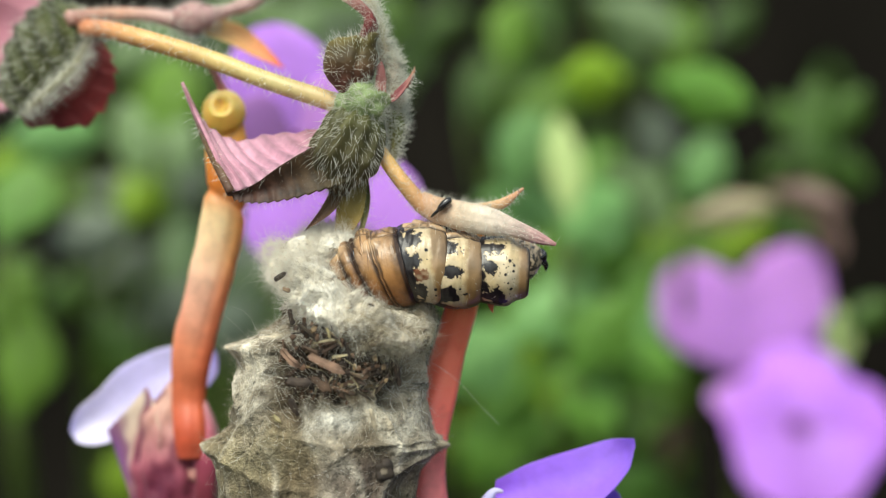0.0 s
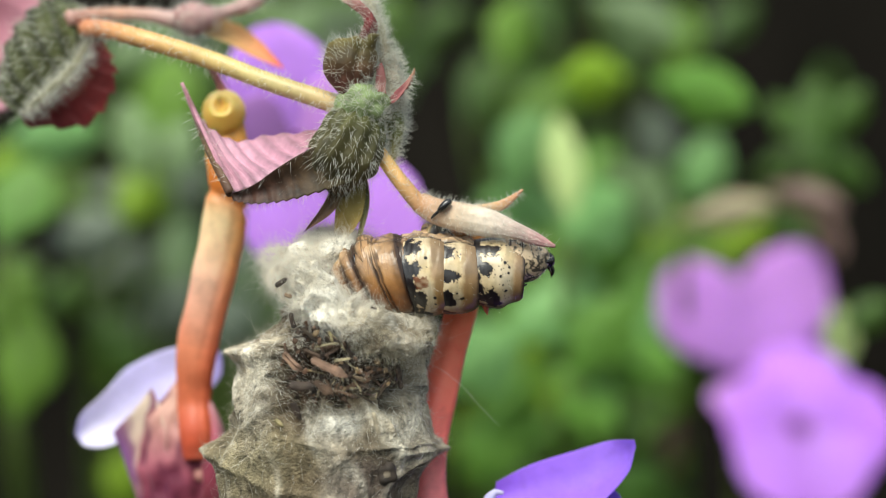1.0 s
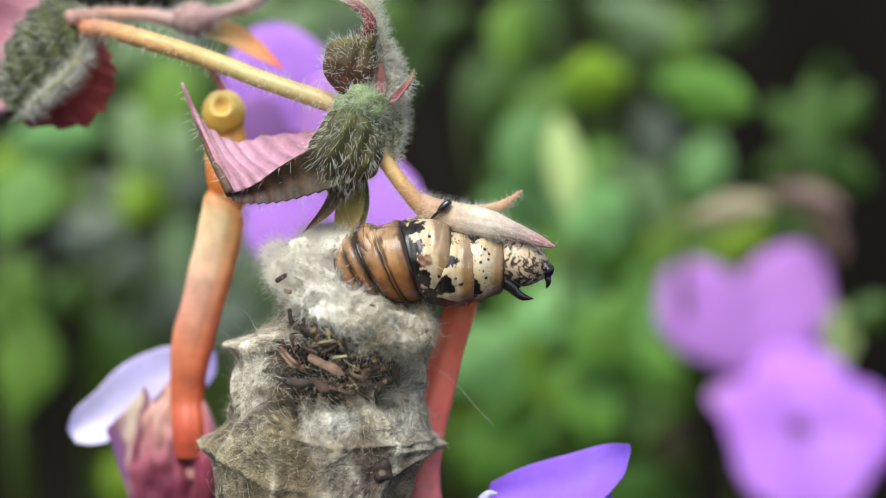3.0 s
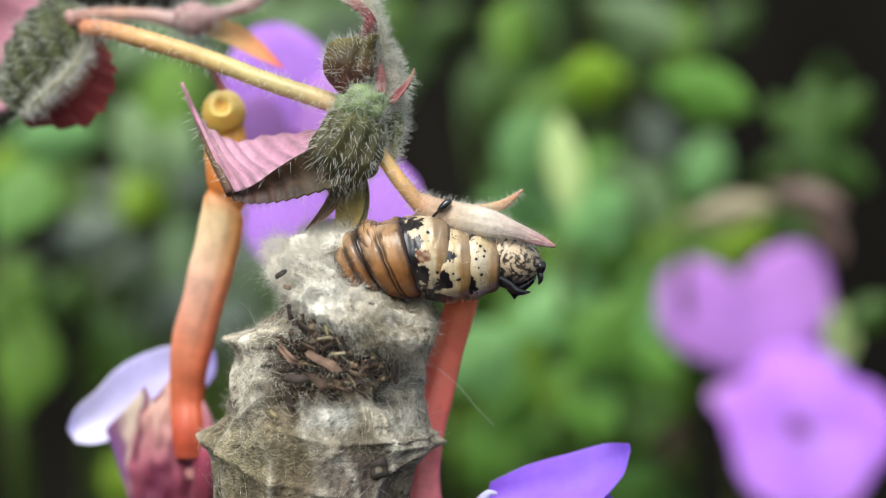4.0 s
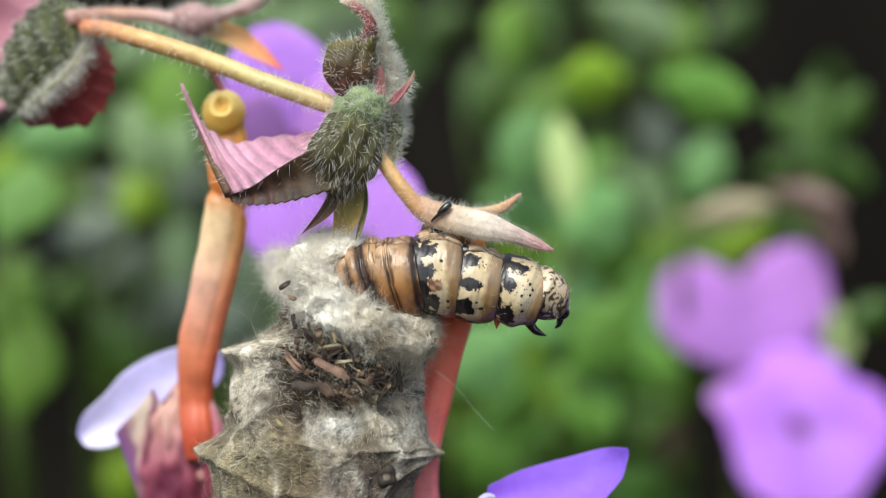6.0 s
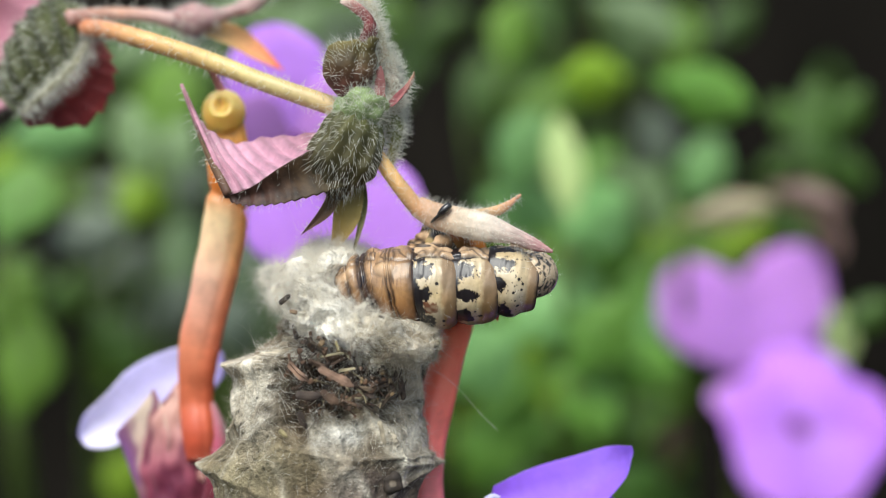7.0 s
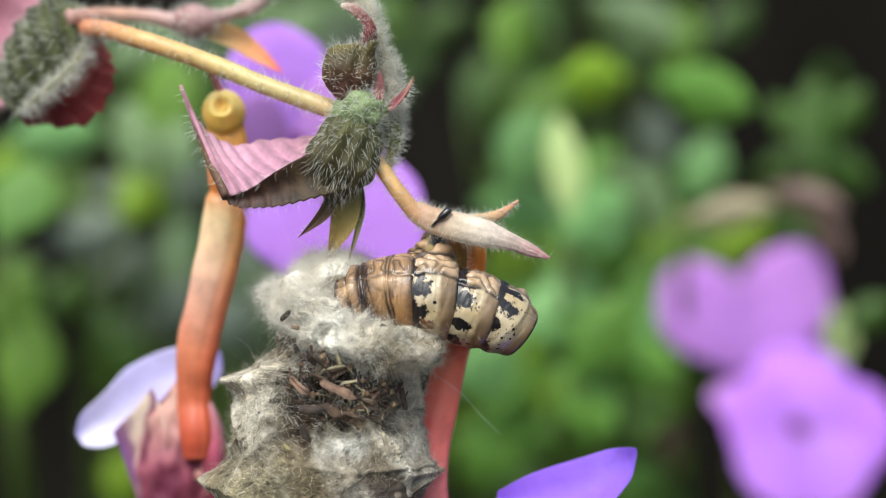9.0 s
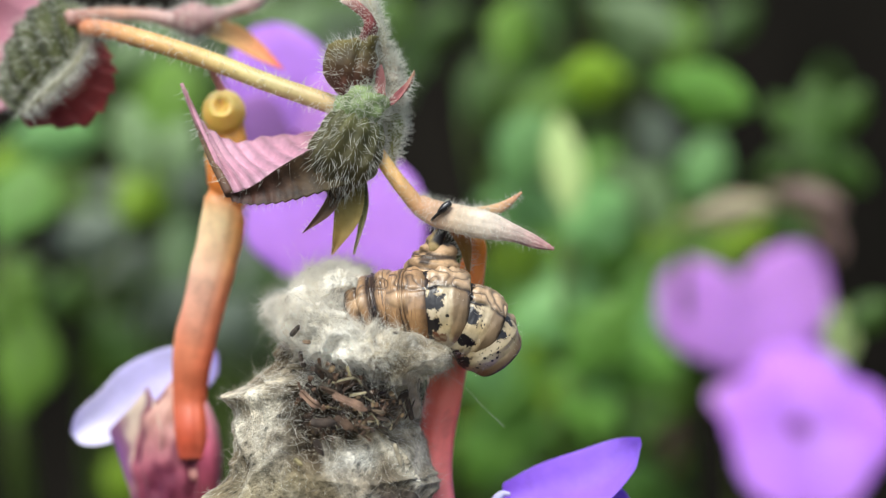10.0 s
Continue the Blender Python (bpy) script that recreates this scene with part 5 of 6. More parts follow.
def build_plant(root, leaves, label, seed, fill=0, box=None, kinds="yyggddp"):
    """A garden plant: stalks from the root, and leaves set along and at the end of them."""
    r = np.random.default_rng(seed)
    th = thing("garden_plant", root, label, "plant", "garden plants behind")
    spots = [(np.array(c), w, l, turn, k, r.uniform(-25, 10), r.uniform(-20, 20)) for c, w, l, turn, k in leaves]
    for _ in range(fill):
        c = np.array([r.uniform(box[i], box[i + 3]) for i in range(3)]) * 0.001 + np.array((0, 0, 0.15))
        spots.append((c, r.uniform(2.6, 6.5), r.uniform(4, 9.5), r.uniform(-150, 150), r.choice(list(kinds)), r.uniform(-55, 30), r.uniform(-50, 50)))
    for i, (c, w, l, turn, k, pitch, yaw) in enumerate(spots):
        ob = new("leaf", LEAVES[k])
        rot = Euler((radians(pitch), radians(turn), radians(yaw))).to_matrix()
        size = Vector((w / 7.2, l / 10, l / 10))
        mid = rot @ Vector((0, 0, 0.005 * l / 10))
        ob.parent = th
        ob.matrix_basis = Matrix.LocRotScale(Vector(c - np.array(root)) - mid, rot, size)
        if i % 3 == 0:
            foot = c - np.array(mid)
            q = tube([np.array(root) + r.normal(size=3) * 0.004, foot * 0.35 + np.array(root) * 0.65 + np.array((0, 0.01, 0.0)), foot * 0.75 + np.array(root) * 0.25 + np.array((0, 0.006, -0.004)), foot], [0.9, 0.7, 0.55, 0.4], m=18, n=7)
            part("stalk", q, stem_mat, th, "", tint(q, [rgb(90, 110, 50)], mottle=0.1, scale=200))


build_plant(np.array((0.03, 0.2, 0.03)), [
    (mm(6.3, 70, 19.9), 4.7, 7.3, 15, "m"), (mm(13.3, 62, 15.1), 4.8, 8.5, 85, "y"), (mm(22.9, 60, 13.7), 5.2, 9.4, 105, "g"), (mm(18.6, 75, 21.8), 4.8, 9.1, 115, "s"),
    (mm(23.7, 85, 20.9), 3.9, 7.3, 10, "m"), (mm(10.0, 80, 13.8), 5.0, 7.7, 60, "m"), (mm(10.2, 90, 24.3), 4.6, 6.9, -30, "d"), (mm(29.9, 95, 23.7), 4.1, 7.7, 50, "d"),
    (mm(16.8, 90, 24.3), 3.5, 6.3, -40, "d"), (mm(3.9, 95, 17.2), 4.1, 7.7, 20, "d"), (mm(18.8, 90, 19.7), 3.5, 6.9, 140, "d")], "leafy green garden plant with rounded leaves", 1, 12, (4, 100, 4, 24, 150, 24), "dddm")
build_plant(np.array((0.02, 0.17, 0.02)), [
    (mm(10.6, 58, 6.9), 3.3, 10.3, -10, "p"), (mm(7.2, 66, 9.0), 5.6, 7.7, 30, "l"), (mm(6.9, 70, 3.7), 5.8, 7.8, 100, "l"), (mm(17.7, 66, 4.9), 5.4, 8.5, 140, "s"),
    (mm(14.8, 75, 7.3), 4.3, 6.4, 40, "g"), (mm(24.7, 75, 7.6), 4.6, 7.0, 20, "l"), (mm(15.7, 70, 1.1), 5.0, 7.3, 70, "g"), (mm(21.2, 75, 1.1), 3.8, 6.4, 40, "y"),
    (mm(27.2, 68, 0.8), 3.6, 5.7, 60, "y"), (mm(21.2, 85, 11.3), 4.5, 7.3, 170, "n"), (mm(12.9, 70, -1.0), 4.2, 6.8, 20, "g"), (mm(23.4, 85, 6.3), 3.4, 6.2, -30, "d")], "low bright green garden plant", 2, 60, (5, 84, -16, 27, 130, 3), "mmggyl")
build_plant(np.array((0.0, 0.15, 0.01)), [
    (mm(3.3, 60, -9.9), 6.9, 8.4, 60, "l"), (mm(11.2, 64, -4.5), 5.6, 8.6, 10, "l"), (mm(7.5, 72, -8.9), 3.7, 10.6, 20, "y"), (mm(17.8, 72, -6.0), 4.2, 8.5, 30, "g"),
    (mm(12.3, 70, -10.4), 4.7, 7.8, 150, "g"), (mm(11.4, 72, -17.4), 5.8, 7.9, 80, "g"), (mm(16.8, 80, -14.2), 3.3, 7.2, 20, "d"), (mm(4.6, 75, -19.3), 5.9, 8.0, 120, "g"),
    (mm(17.6, 70, -21.9), 4.2, 6.8, 70, "g"), (mm(7.8, 75, -23.6), 5.9, 7.5, 100, "d"), (mm(16.0, 76, -1.6), 3.8, 7.0, 60, "g"), (mm(22.9, 85, -18.5), 3.4, 8.5, 10, "b"),
    (mm(21.5, 72, -2.1), 4.2, 6.9, 30, "g")], "low garden plant with pale green leaves", 5, 70, (3, 84, -28, 25, 130, -4), "dmmggyyl")
build_plant(np.array((0.01, 0.14, 0.005)), [
    (mm(13.5, 58, -7.8), 5.9, 8.3, 30, "g"), (mm(17.6, 62, -10.2), 5.0, 8.0, 100, "g"), (mm(20.3, 66, -6.6), 4.6, 7.7, 60, "l"), (mm(12.7, 60, -13.1), 5.5, 7.9, 140, "g"),
    (mm(19.0, 66, -14.3), 4.6, 7.7, 20, "m"), (mm(9.0, 60, -5.9), 5.0, 7.9, 60, "l"), (mm(13.5, 58, 2.7), 6.4, 8.8, 60, "l"), (mm(22.8, 70, -13.0), 3.7, 6.3, 30, "m"),
    (mm(5.9, 66, -14.3), 5.1, 7.7, 40, "g")], "low garden plant with broad green leaves", 9)
build_plant(np.array((-0.05, 0.17, 0.02)), [
    (mm(-37.1, 60, 4.3), 6.2, 8.2, 20, "g"), (mm(-39.1, 66, 8.0), 3.6, 6.7, 60, "y"), (mm(-35.3, 66, 10.3), 4.9, 8.7, 80, "l"), (mm(-25.6, 70, 13.9), 6.0, 8.9, 10, "m"),
    (mm(-27.5, 62, 9.6), 4.3, 7.5, -15, "s"), (mm(-23.9, 64, 8.7), 3.8, 6.6, 20, "s"), (mm(-28.5, 72, 5.1), 4.2, 7.4, 30, "y"), (mm(-23.5, 70, 6.3), 4.2, 6.3, 0, "n"),
    (mm(-32.1, 64, 1.3), 4.3, 7.6, 70, "n"), (mm(-31.0, 78, 5.2), 3.8, 8.2, 100, "n"), (mm(-24.0, 70, 0.1), 4.2, 7.8, 20, "s"), (mm(-30.8, 82, -1.6), 3.9, 7.2, 60, "n"),
    (mm(-29.1, 78, 19.1), 4.9, 9.3, 70, "s")], "leafy garden plant with grey-green leaves", 3, 40, (-46, 112, -14, -10, 170, 26), "dmmssn")
build_plant(np.array((-0.05, 0.15, 0.01)), [
    (mm(-37.9, 66, -10.7), 6.1, 9.7, 10, "m"), (mm(-40.6, 72, -5.2), 4.8, 9.0, 10, "m"), (mm(-31.2, 76, -8.6), 4.3, 8.1, 150, "d"), (mm(-28.1, 85, -6.7), 5.1, 8.5, 60, "n"),
    (mm(-38.3, 90, -4.6), 4.0, 7.5, 60, "d"), (mm(-18.5, 75, 0.6), 4.3, 8.0, 10, "n"), (mm(-20.0, 72, -6.8), 4.8, 7.9, 60, "n"), (mm(-29.0, 66, -20.9), 4.1, 5.6, 10, "y"),
    (mm(-17.7, 85, 6.3), 3.9, 6.8, 40, "s"), (mm(-41.2, 80, -2.1), 3.3, 6.6, 120, "d"), (mm(-19.7, 80, -3.2), 3.3, 6.6, 100, "s")], "shaded garden plant with dull green leaves", 6, 10, (-44, 115, -18, -10, 170, -2), "ddmn")
build_plant(np.array((-0.02, 0.2, 0.05)), [
    (mm(-14.0, 80, 21.0), 5.0, 8.8, 40, "s"), (mm(-19.5, 75, 22.6), 4.8, 8.6, 80, "s"), (mm(-24.4, 80, 20.4), 4.4, 7.7, 30, "n"), (mm(-5.6, 95, 24.3), 3.5, 7.1, 20, "m"),
    (mm(-0.8, 100, 23.9), 3.6, 7.9, 60, "d"), (mm(-3.0, 100, 20.0), 3.0, 6.0, 20, "d"), (mm(-8.3, 90, 24.6), 4.0, 6.9, 100, "s")], "tall garden plant with dull sage leaves", 7, 14, (-26, 118, 10, -3, 170, 32), "dsm")
build_plant(np.array((0.06, 0.16, 0.02)), [
    (mm(33.4, 62, 9.8), 4.5, 7.0, 10, "d"), (mm(31.6, 66, 11.6), 3.1, 5.6, -40, "d"), (mm(35.9, 62, 12.1), 3.0, 5.5, 35, "d"), (mm(36.9, 70, 7.4), 3.7, 6.3, 120, "d"),
    (mm(32.6, 72, 8.0), 3.2, 5.8, -100, "d"), (mm(34.3, 70, 13.7), 2.6, 4.7, 5, "d"), (mm(39.2, 85, -9.0), 3.5, 6.8, -5, "p"), (mm(37.2, 60, -5.9), 3.0, 5.5, 60, "d")], "dark green plant with small leaflets", 8, 6, (42, 120, -10, 52, 170, 22), "d")
build_plant(np.array((0.04, 0.15, 0.02)), [(mm(24.8, 58, 3.2), 3.0, 8.3, 80, "t"), (mm(31.8, 60, 4.5), 3.0, 7.4, 105, "b"), (mm(34.5, 64, 1.6), 2.5, 6.1, 155, "b")], "withered brown leaf on a stalk", 4)


# ---- what moves ----
def motions():
    k = 0.001
    rings = {
        "tail": [(0, -5.59, 1.7, -1.65, -24, -14, 8), (0.5, -5.59, 1.7, -1.85, -24.4, -14, 6.4), (1, -5.5, 1.7, -2.02, -24.8, -14, 4.8), (1.5, -5.44, 1.7, -1.95, -25.2, -14, 3.2), (2, -5.34, 1.7, -1.75, -25.6, -14, 1.6), (2.5, -5.32, 1.7, -1.51, -26, -14, 0), (4, -5.26, 1.7, -1.1, -26, -14, -3), (4.5, -5.25, 1.7, -1.18, -26, -14, -4), (5, -5.42, 1.7, -1.36, -22, -14, -1), (5.5, -5.32, 1.7, -1.65, -18, -14, 2), (7, -5.48, 1.7, -2.73, -10.5, -14, 21.5), (7.5, -5.59, 1.7, -2.46, -8, -14, 28), (8, -5.08, 1.7, -3.26, -8, -14, 30), (8.5, -5.05, 1.7, -3.26, -8, -14, 32), (9, -5.52, 1.7, -3.33, -8, -14, 34), (9.5, -5.42, 1.7, -3.75, -9, -14, 36), (10, -4.91, 1.7, -3.97, -10, -14, 38)],
        "hind": [(0, -4.8, 0.5, -1.23, -27, -13, 8), (0.5, -4.81, 0.5, -1.43, -27.4, -13, 6.4), (1, -4.71, 0.5, -1.6, -27.8, -13, 4.8), (1.5, -4.65, 0.5, -1.53, -28.2, -13, 3.2), (2, -4.56, 0.5, -1.33, -28.6, -13, 1.6), (2.5, -4.53, 0.5, -1.1, -29, -13, 0), (4, -4.47, 0.5, -0.69, -29, -13, -3), (4.5, -4.47, 0.5, -0.77, -29, -13, -4), (5, -4.63, 0.5, -0.95, -25, -13, -1), (5.5, -4.53, 0.5, -1.23, -21, -13, 2), (7, -4.54, 0.5, -2.31, -14.5, -13, 21.5), (7.5, -4.65, 0.5, -2.03, -12, -13, 28), (8, -4.15, 0.5, -2.83, -12, -13, 30), (8.5, -4.12, 0.5, -2.83, -12, -13, 32), (9, -4.58, 0.5, -2.9, -12, -13, 34), (9.5, -4.48, 0.5, -3.32, -13, -13, 36), (10, -3.98, 0.5, -3.53, -14, -13, 38)],
        "mid": [(0, -3.13, 0.1, -1.17, -12, -6, 10), (0.5, -3.19, 0.1, -1.42, -12.2, -6, 8), (1, -3.09, 0.1, -1.57, -12.4, -6, 6), (1.5, -3.01, 0.1, -1.49, -12.6, -6, 4), (2, -2.84, 0.1, -1.25, -12.8, -6, 2), (2.5, -2.8, 0.1, -1.03, -13, -6, 0), (4, -2.81, 0.1, -0.64, -13, -6, -3), (4.5, -2.73, 0.1, -0.7, -13, -6, -4), (5, -2.82, 0.1, -0.9, -9.5, -6, -0.5), (5.5, -2.57, 0.1, -1.23, -6, -6, 3), (7, -2.39, 0.1, -2.27, -2.2, -6, 23.2), (7.5, -2.47, 0.1, -2.03, -1, -6, 30), (8, -1.97, 0.1, -2.68, -0.7, -6, 31.3), (8.5, -1.94, 0.1, -2.76, -0.3, -6, 32.7), (9, -2.4, 0.1, -2.73, 0, -6, 34), (9.5, -2.14, 0.1, -3.22, -1, -6, 36), (10, -1.57, 0.1, -3.47, -2, -6, 38)],
        "third": [(0, -1.1, 0, -0.87, -3.0, 0, 11), (0.5, -1.14, 0, -1.23, -3.0, 0, 9), (1, -1.12, 0, -1.49, -3.0, 0, 7), (1.5, -1.05, 0, -1.35, -3.0, 0, 5), (2, -0.83, 0, -1.04, -3.0, 0, 3), (2.5, -0.84, 0, -0.73, -3.0, 0, 1), (4, -0.97, 0, -0.38, -3.0, 0, -2.8), (4.5, -0.91, 0, -0.57, -3.0, 0, -4), (5, -0.77, 0, -0.62, -1.0, 0, -0.5), (5.5, -0.24, 0, -1.03, 1.0, 0, 3), (7, -0.53, 0, -2.27, 0.25, 0, 24), (7.5, -0.62, 0, -2.07, 0.0, 0, 31), (8, -0.03, 0, -2.68, 1.7, 0, 32.7), (8.5, -0.04, 0, -2.86, 3.5, 0, 34.3), (9, -0.62, 0, -2.83, 5.2, 0, 36), (9.5, -0.44, 0, -3.25, 4.6, 0, 37.5), (10, 0.11, 0, -3.47, 4.0, 0, 39)],
        "second": [(0, 0.68, 0, -1.27, 1.0, 0, 10), (0.5, 0.57, 0, -1.43, 0.89, 0, 9.3), (1, 0.49, 0, -1.57, 0.78, 0, 8.7), (1.5, 0.65, 0, -1.37, 0.67, 0, 8), (2, 0.54, 0, -1.25, 0.56, 0, 4), (2.5, 0.48, 0, -1.23, 0.44, 0, 0), (4, 0.25, 0, -0.9, -0.89, 0, -4), (4.5, 0.49, 0, -1.07, 0.0, 0, -3), (5, 0.88, 0, -1.17, 5.5, 0, 0), (5.5, 1.83, 0, -1.9, 11.0, 0, 3), (7, 1.6, 0, -2.17, 2.75, 0, 22.5), (7.5, 1.81, 0, -2.3, 0.0, 0, 29), (8, 2.04, 0, -3.02, 1.1, 0, 31.5), (8.5, 2.21, 0, -3.2, 2.2, 0, 34), (9, 1.51, 0.2, -3.47, 19.8, 0, 36), (9.5, 1.19, 0.25, -4.06, 21.4, 4, 38), (10, 1.58, 0.3, -4.31, 23.0, 8, 40)],
        "first": [(0, 3.33, 0, -1.27, 2.0, 0, 10), (0.5, 3.08, 0, -1.22, 2.3, 0, 9.3), (1, 3.04, 0, -1.41, 2.7, 0, 8.7), (1.5, 2.89, 0, -1.3, 3.0, 0, 8), (2, 2.48, 0, -1.17, 2.5, 0, 4), (2.5, 2.13, 0, -1.1, 2.0, 0, 0), (4, 1.6, 0, -0.87, 2.0, 0, -4), (4.5, 2.33, 0, -0.93, 2.0, 0, -3), (5, 3.4, 0, -1.32, 12.5, 0, 0), (5.5, 4.47, 0, -2.7, 23.0, 0, 3), (7, 3.85, 0, -1.88, 7.25, 0, 21.8), (7.5, 4.5, 0, -2.23, 2.0, 0, 28), (8, 4.64, 0.05, -2.9, 4.0, 3, 31), (8.5, 4.73, 0.1, -3.24, 6.0, 6, 34), (9, 3.38, 0.4, -4.11, 36.0, 14, 36), (9.5, 2.29, 0.5, -5.17, 42.0, 18, 38), (10, 2.45, 0.6, -5.33, 48.0, 22, 40)],
        "head": [(0, 4.52, 0.5, -0.47, -20, 22, 10), (0.5, 4.68, 0.45, -0.2, -14, 18, 10), (1, 4.94, 0.4, -0.47, -8, 14, 10), (1.5, 5.3, 0, -0.97, 12, 0, 6), (2, 5.14, 0, -1.03, 11, 0, 3), (2.5, 5.13, 0, -0.9, 10, 0, 0), (4, 4.47, 0, -0.53, 8, 0, -3), (4.5, 5.2, 0, -0.7, 8, 0, -3), (5, 6.0, 0.05, -1.07, 25, 13, 0.5), (5.5, 6.57, 0.1, -3.3, 42, 26, 4), (7, 5.56, 0.6, -1.37, -8, 50, 20), (7.5, 6.16, 0.6, -1.57, -10, 52, 26), (8, 6.17, 0.8, -2.38, -8, 55, 30), (8.5, 5.92, 1.2, -2.73, -6, 58, 30), (9, 3.44, 1.4, -4.21, 10, 60, 30), (9.5, 2.66, 1.45, -5.23, 15, 60, 30), (10, 2.83, 1.5, -5.23, 20, 60, 30)],
    }
    for name, rows in rings.items():
        walk(body_parts[name], [(t, pose(x * k, y * k, z * k, roll, tilt, yaw)) for t, x, y, z, tilt, yaw, roll in rows])
    legs = {
        "fore_leg": [(0, 3.2, 0, -1.63, 10), (1, 3.37, 0, -1.97, 12), (1.5, 3.53, 0, -2.4, 12), (2, 3.79, -0.3, -2.29, 30), (2.5, 3.95, -0.5, -2.29, 35), (4, 3.62, -0.5, -2.06, 25), (4.5, 3.95, -0.6, -1.99, 44), (5, 4.68, -0.5, -2.76, 40), (5.5, 4.65, -0.5, -4.02, 62), (5.8, 4.87, 0, -4.3, 55), (7, 4.54, 0.3, -2.14, 0), (8, 4.54, 0.3, -2.64, 0), (9, 3.05, 0.6, -4.32, 0), (10, 2.72, 0.8, -5, 0)],
        "side_leg": [(0, 3.55, 0.6, -0.97, -40), (5.5, 4.56, 0.6, -2.65, -40), (7, 4.06, 0.8, -0.64, -60), (7.5, 4.79, 0.6, -0.47, -66), (8, 4.89, 0.5, -0.47, -75), (8.5, 4.07, 1, -2.65, -30), (9, 3.06, 0.8, -3.99, -30), (10, 2.56, 0.9, -5, -30)],
        "hip": [(0, -0.8, 0.6, 0.5, 0), (0.5, -0.8, 0.6, 0.5, 0), (1, -0.8, 0.6, 0.5, 0), (1.5, -0.8, 0.6, 0.5, 0), (2, -0.8, 0.6, 0.5, 0), (2.5, -0.8, 0.6, 0.5, 0), (4, -0.8, 0.6, 0.5, 0), (4.5, -0.8, 0.6, 0.5, 0), (5, -0.8, 0.6, 0.5, 0), (5.5, -0.8, 0.6, 0.5, 0), (7, -0.8, 0.6, 0.44, 0), (7.5, -0.77, 0.6, 0.4, 0), (8, -0.67, 0.6, 0.13, 0), (8.5, -0.67, 0.6, 0, 0), (9, -0.8, 0.6, -0.07, 0), (9.5, -0.74, 0.6, -0.1, 0), (10, -0.54, 0.6, -0.23, 0)],
        "shin": [(0, -0.6, 0.1, 1.18, 0), (0.5, -0.6, 0.1, 1.18, 0), (1, -0.6, 0.1, 1.14, 0), (1.5, -0.6, 0.1, 1.14, 0), (2, -0.6, 0.1, 1.13, 0), (2.5, -0.6, 0.1, 1.13, 0), (4, -0.6, 0.1, 1.14, 0), (4.5, -0.6, 0.1, 1.13, 0), (5, -0.6, 0.1, 1.07, 0), (5.5, -0.6, 0.1, 1.07, 0), (7, -0.6, 0.1, 0.99, 0), (7.5, -0.58, 0.1, 1.02, 0), (8, -0.51, 0.1, 0.88, 0), (8.5, -0.51, 0.1, 0.76, 0), (9, -0.6, 0.1, 0.6, 0), (9.5, -0.55, 0.1, 0.73, 0), (10, -0.41, 0.1, 0.72, 0)],
        "claw": [(0, -0.13, -0.6, 2.39, 0), (0.5, -0.13, -0.6, 2.39, 0), (1, -0.13, -0.6, 2.31, 0), (1.5, -0.13, -0.6, 2.31, 0), (2, -0.13, -0.6, 2.27, 0), (2.5, -0.13, -0.6, 2.27, 0), (4, -0.13, -0.6, 2.31, 0), (4.5, -0.13, -0.6, 2.27, 0), (5, -0.13, -0.6, 2.15, 0), (5.5, -0.13, -0.6, 2.15, 0), (7, -0.13, -0.6, 2.07, 0), (7.5, -0.13, -0.6, 2.15, 0), (8, -0.13, -0.6, 2.15, 0), (8.5, -0.13, -0.6, 2.04, 0), (9, -0.13, -0.6, 1.8, 0), (9.5, -0.13, -0.6, 2.07, 0), (10, -0.13, -0.6, 2.19, 0)],
    }
    for name, rows in legs.items():
        walk(body_parts[name], [(t, pose(x * k, y * k, z * k, 0, tilt, 0)) for t, x, y, z, tilt in rows])
    b = branch.location.copy()
    walk(branch, [(t, pose(b.x, b.y, b.z, 0, a, 0)) for t, a in [(0, 0), (0.5, 0), (1, 0.22), (1.5, 0.22), (2, 0.33), (2.5, 0.33), (4, 0.22), (4.5, 0.33), (5, 0.65), (5.5, 0.65), (7, 0.87), (7.5, 0.65), (8, 0.65), (8.5, 0.98), (9, 1.64), (9.5, 0.87), (10, 0.55)]])
    b2 = left_flower.location.copy()
    walk(left_flower, [(t, pose(b2.x, b2.y, b2.z, 0, a, 0)) for t, a in [(0, 0), (0.5, -0.35), (1, -1.05), (1.5, 0.7), (2, -0.94), (2.5, 0.12), (4, 0.35), (4.5, -0.58), (5, -0.35), (5.5, -1.05), (7, -1.52), (7.5, -0.94), (8, -1.05), (8.5, -1.05), (9, -1.05), (9.5, -1.75), (10, -0.23)]])
    b3 = right_flower.location.copy()
    walk(right_flower, [(t, pose(b3.x, b3.y, b3.z + dz * k, 0, a, 0)) for t, dz, a in [(0, 0, 0), (0.5, 0, 0.1), (1, -0.09, -0.09), (1.5, -0.09, 0.33), (2, -0.13, 0.77), (2.5, -0.13, 1.12), (4, -0.09, 1.31), (4.5, -0.13, 1.21), (5, -0.26, 1.42), (5.5, -0.26, 2.17), (7, -0.34, 0.6), (7.5, -0.26, 1.51), (8, -0.26, 0.56), (8.5, -0.38, 0.65), (9, -0.64, -0.48), (9.5, -0.34, -1.54), (10, -0.21, -1.67)]])
    b4 = case.location.copy()
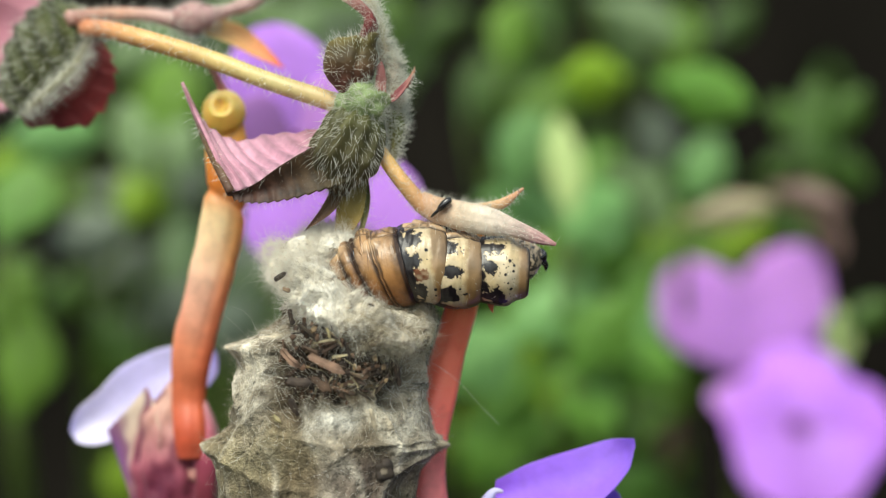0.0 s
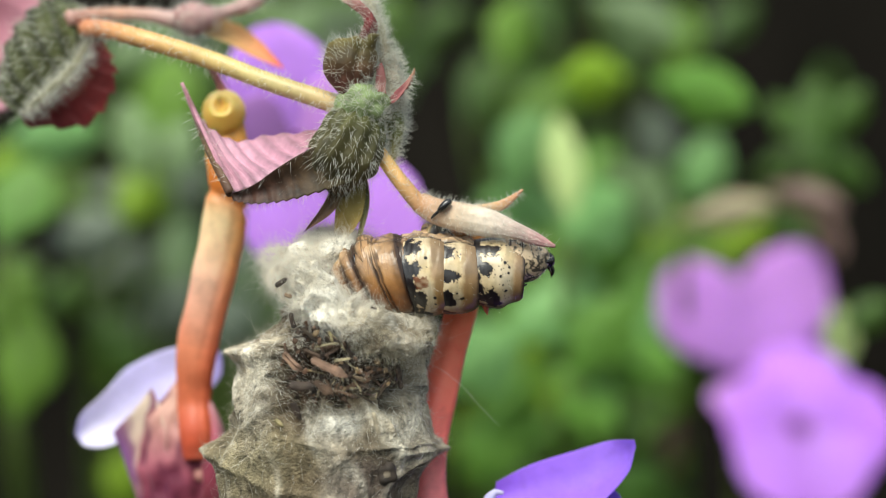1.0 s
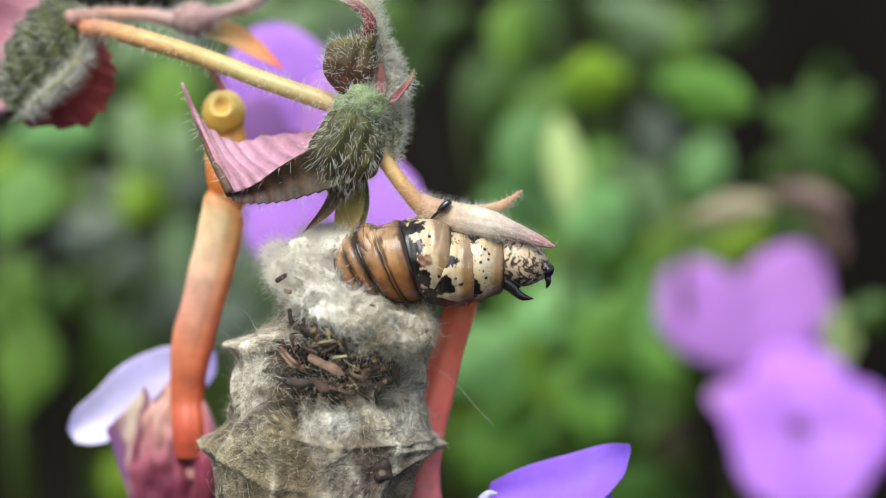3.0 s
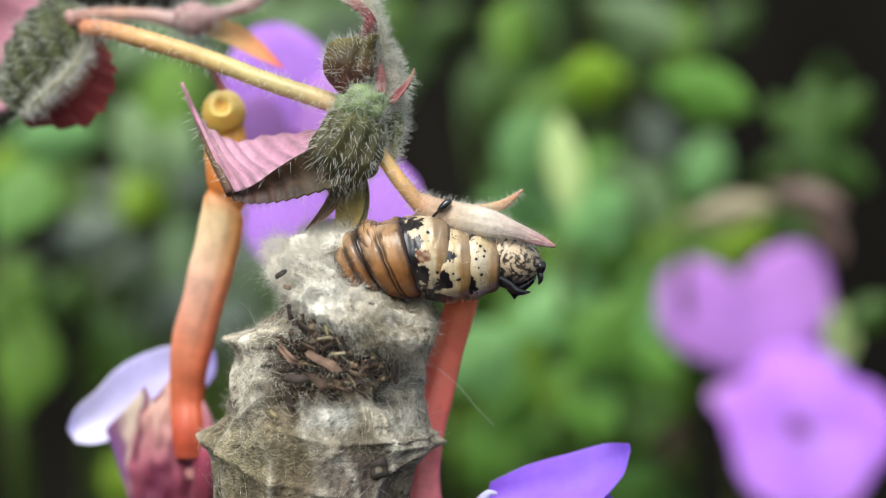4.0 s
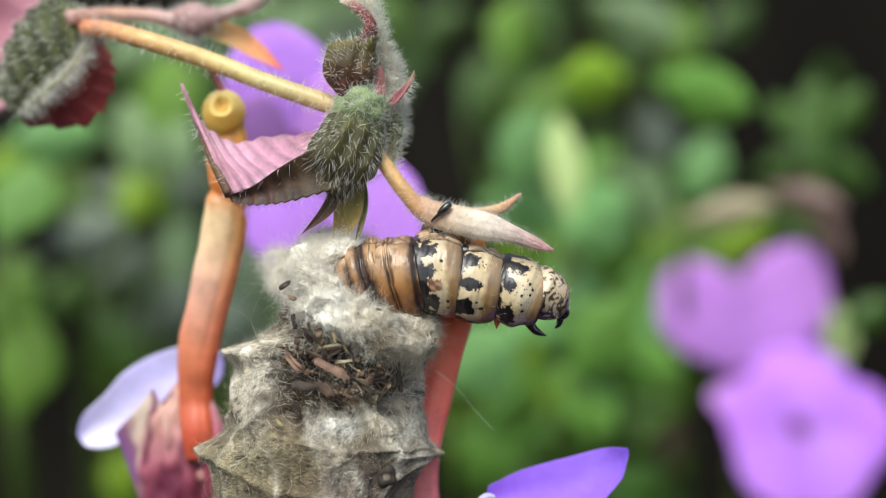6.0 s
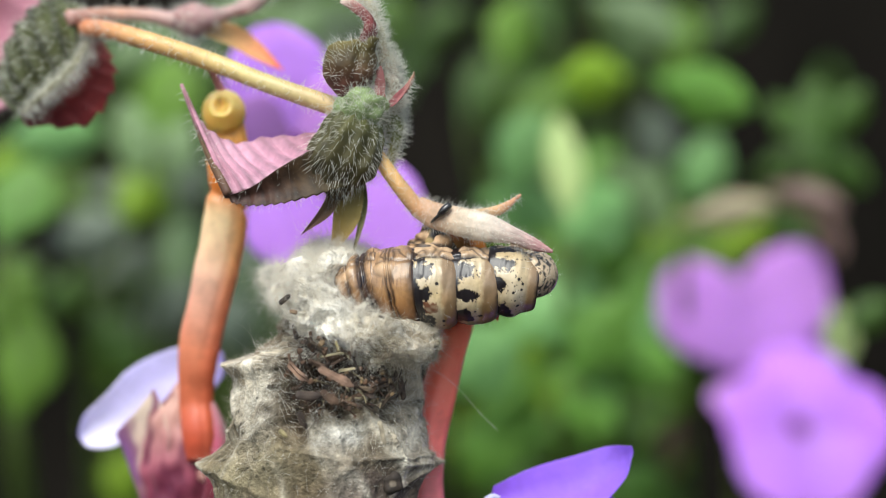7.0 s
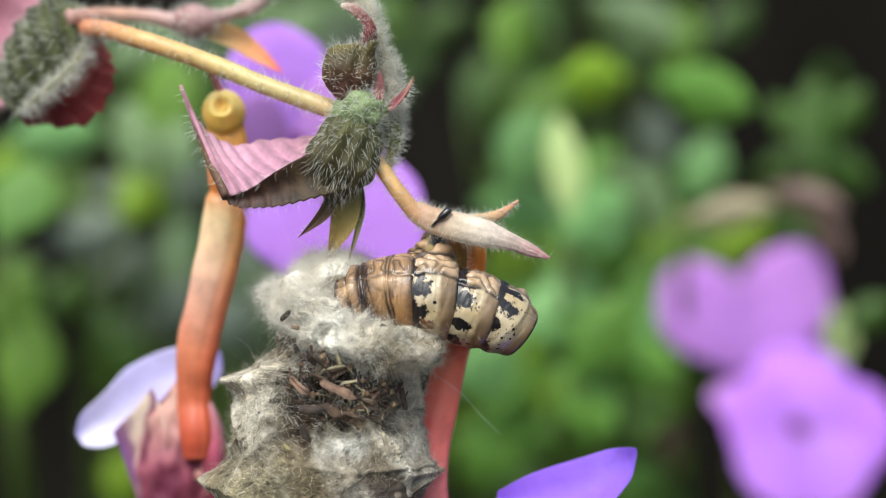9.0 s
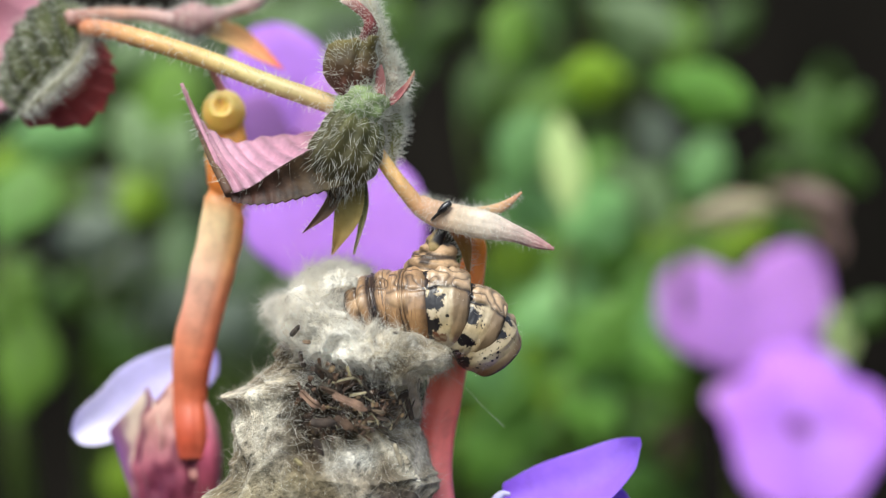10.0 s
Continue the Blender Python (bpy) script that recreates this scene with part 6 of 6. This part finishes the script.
    walk(case, [(t, pose(b4.x + x * k, b4.y, b4.z + z * k, rx, ry, rz)) for t, x, z, rx, ry, rz in [(0, 0, 0, 0, 0, 0), (0.5, 0, 0.03, 0.4, 0.2, 0.2), (1, 0.04, -0.21, -0.1, -0.2, 1.6), (1.5, 0, -0.21, 0.3, -0.1, 1.9), (2, -0.06, -0.17, 1, 0.2, 1.9), (2.5, -0.07, -0.09, 1.2, 0.4, 1.4), (4, -0.19, 0.32, 2.1, 1.5, -0.3), (4.5, -0.14, 0.26, 2, 1.7, -0.2), (5, -0.09, 0.09, 1.3, 1.7, 0), (5.5, -0.15, -0.01, 0.4, 1.8, 2.1), (7, -0.01, -0.97, -3.1, 0.1, 7.2), (7.5, -0.19, -0.58, -2.3, 0.5, 6.2), (8, -0.05, -1.46, -2.8, -1, 14.3), (8.5, -0.09, -1.58, -3.8, -0.3, 12.9), (9, 0.09, -1.68, -2.5, -1.5, 8.7), (9.5, -0.06, -1.95, -2, -2.6, 14.1), (10, 0.35, -2.46, -3.4, -2.9, 15.5)]])
    walk(collar, [(t, pose(x * k, y * k, z * k, rx, ry, rz)) for t, x, y, z, rx, ry, rz in [(0, 0, 0, 0, 0, 0, 0), (0.5, 0.07, 0, -0.1, -0.4, -0.7, -0.1), (1, 0.23, -0.02, -0.06, 0.1, -1.6, -0.8), (1.5, 0.27, -0.03, -0.06, -0.3, -1.7, -0.9), (2, 0.34, -0.03, -0.09, -1, -1.9, -0.9), (2.5, 0.3, -0.03, -0.1, -1.2, -1.6, -0.7), (4, 0.15, 0, -0.2, -2.1, -0.7, 0.2), (4.5, 0.16, 0, -0.18, -2, -1.2, 0.1), (5, 0.19, 0, -0.1, -1.3, -1.9, 0), (5.5, 0.35, -0.04, -0.05, -0.4, -2.3, -1), (7, 1, -0.17, -0.02, 3.1, -6.6, -4), (7.5, 0.84, -0.14, -0.08, 2.3, -4.8, -3.3), (8, 1.67, -0.44, -0.1, 2.7, -9.3, -7.6), (8.5, 1.7, -0.41, 0.03, 3.8, -9.9, -7.1), (9, 1.51, -0.24, 0.02, 2.4, -9.8, -4.8), (9.5, 2.03, -0.48, -0.09, 1.7, -11.2, -7.4), (10, 2.12, -0.53, 0.16, 3.1, -12.5, -8.4)]])


motions()
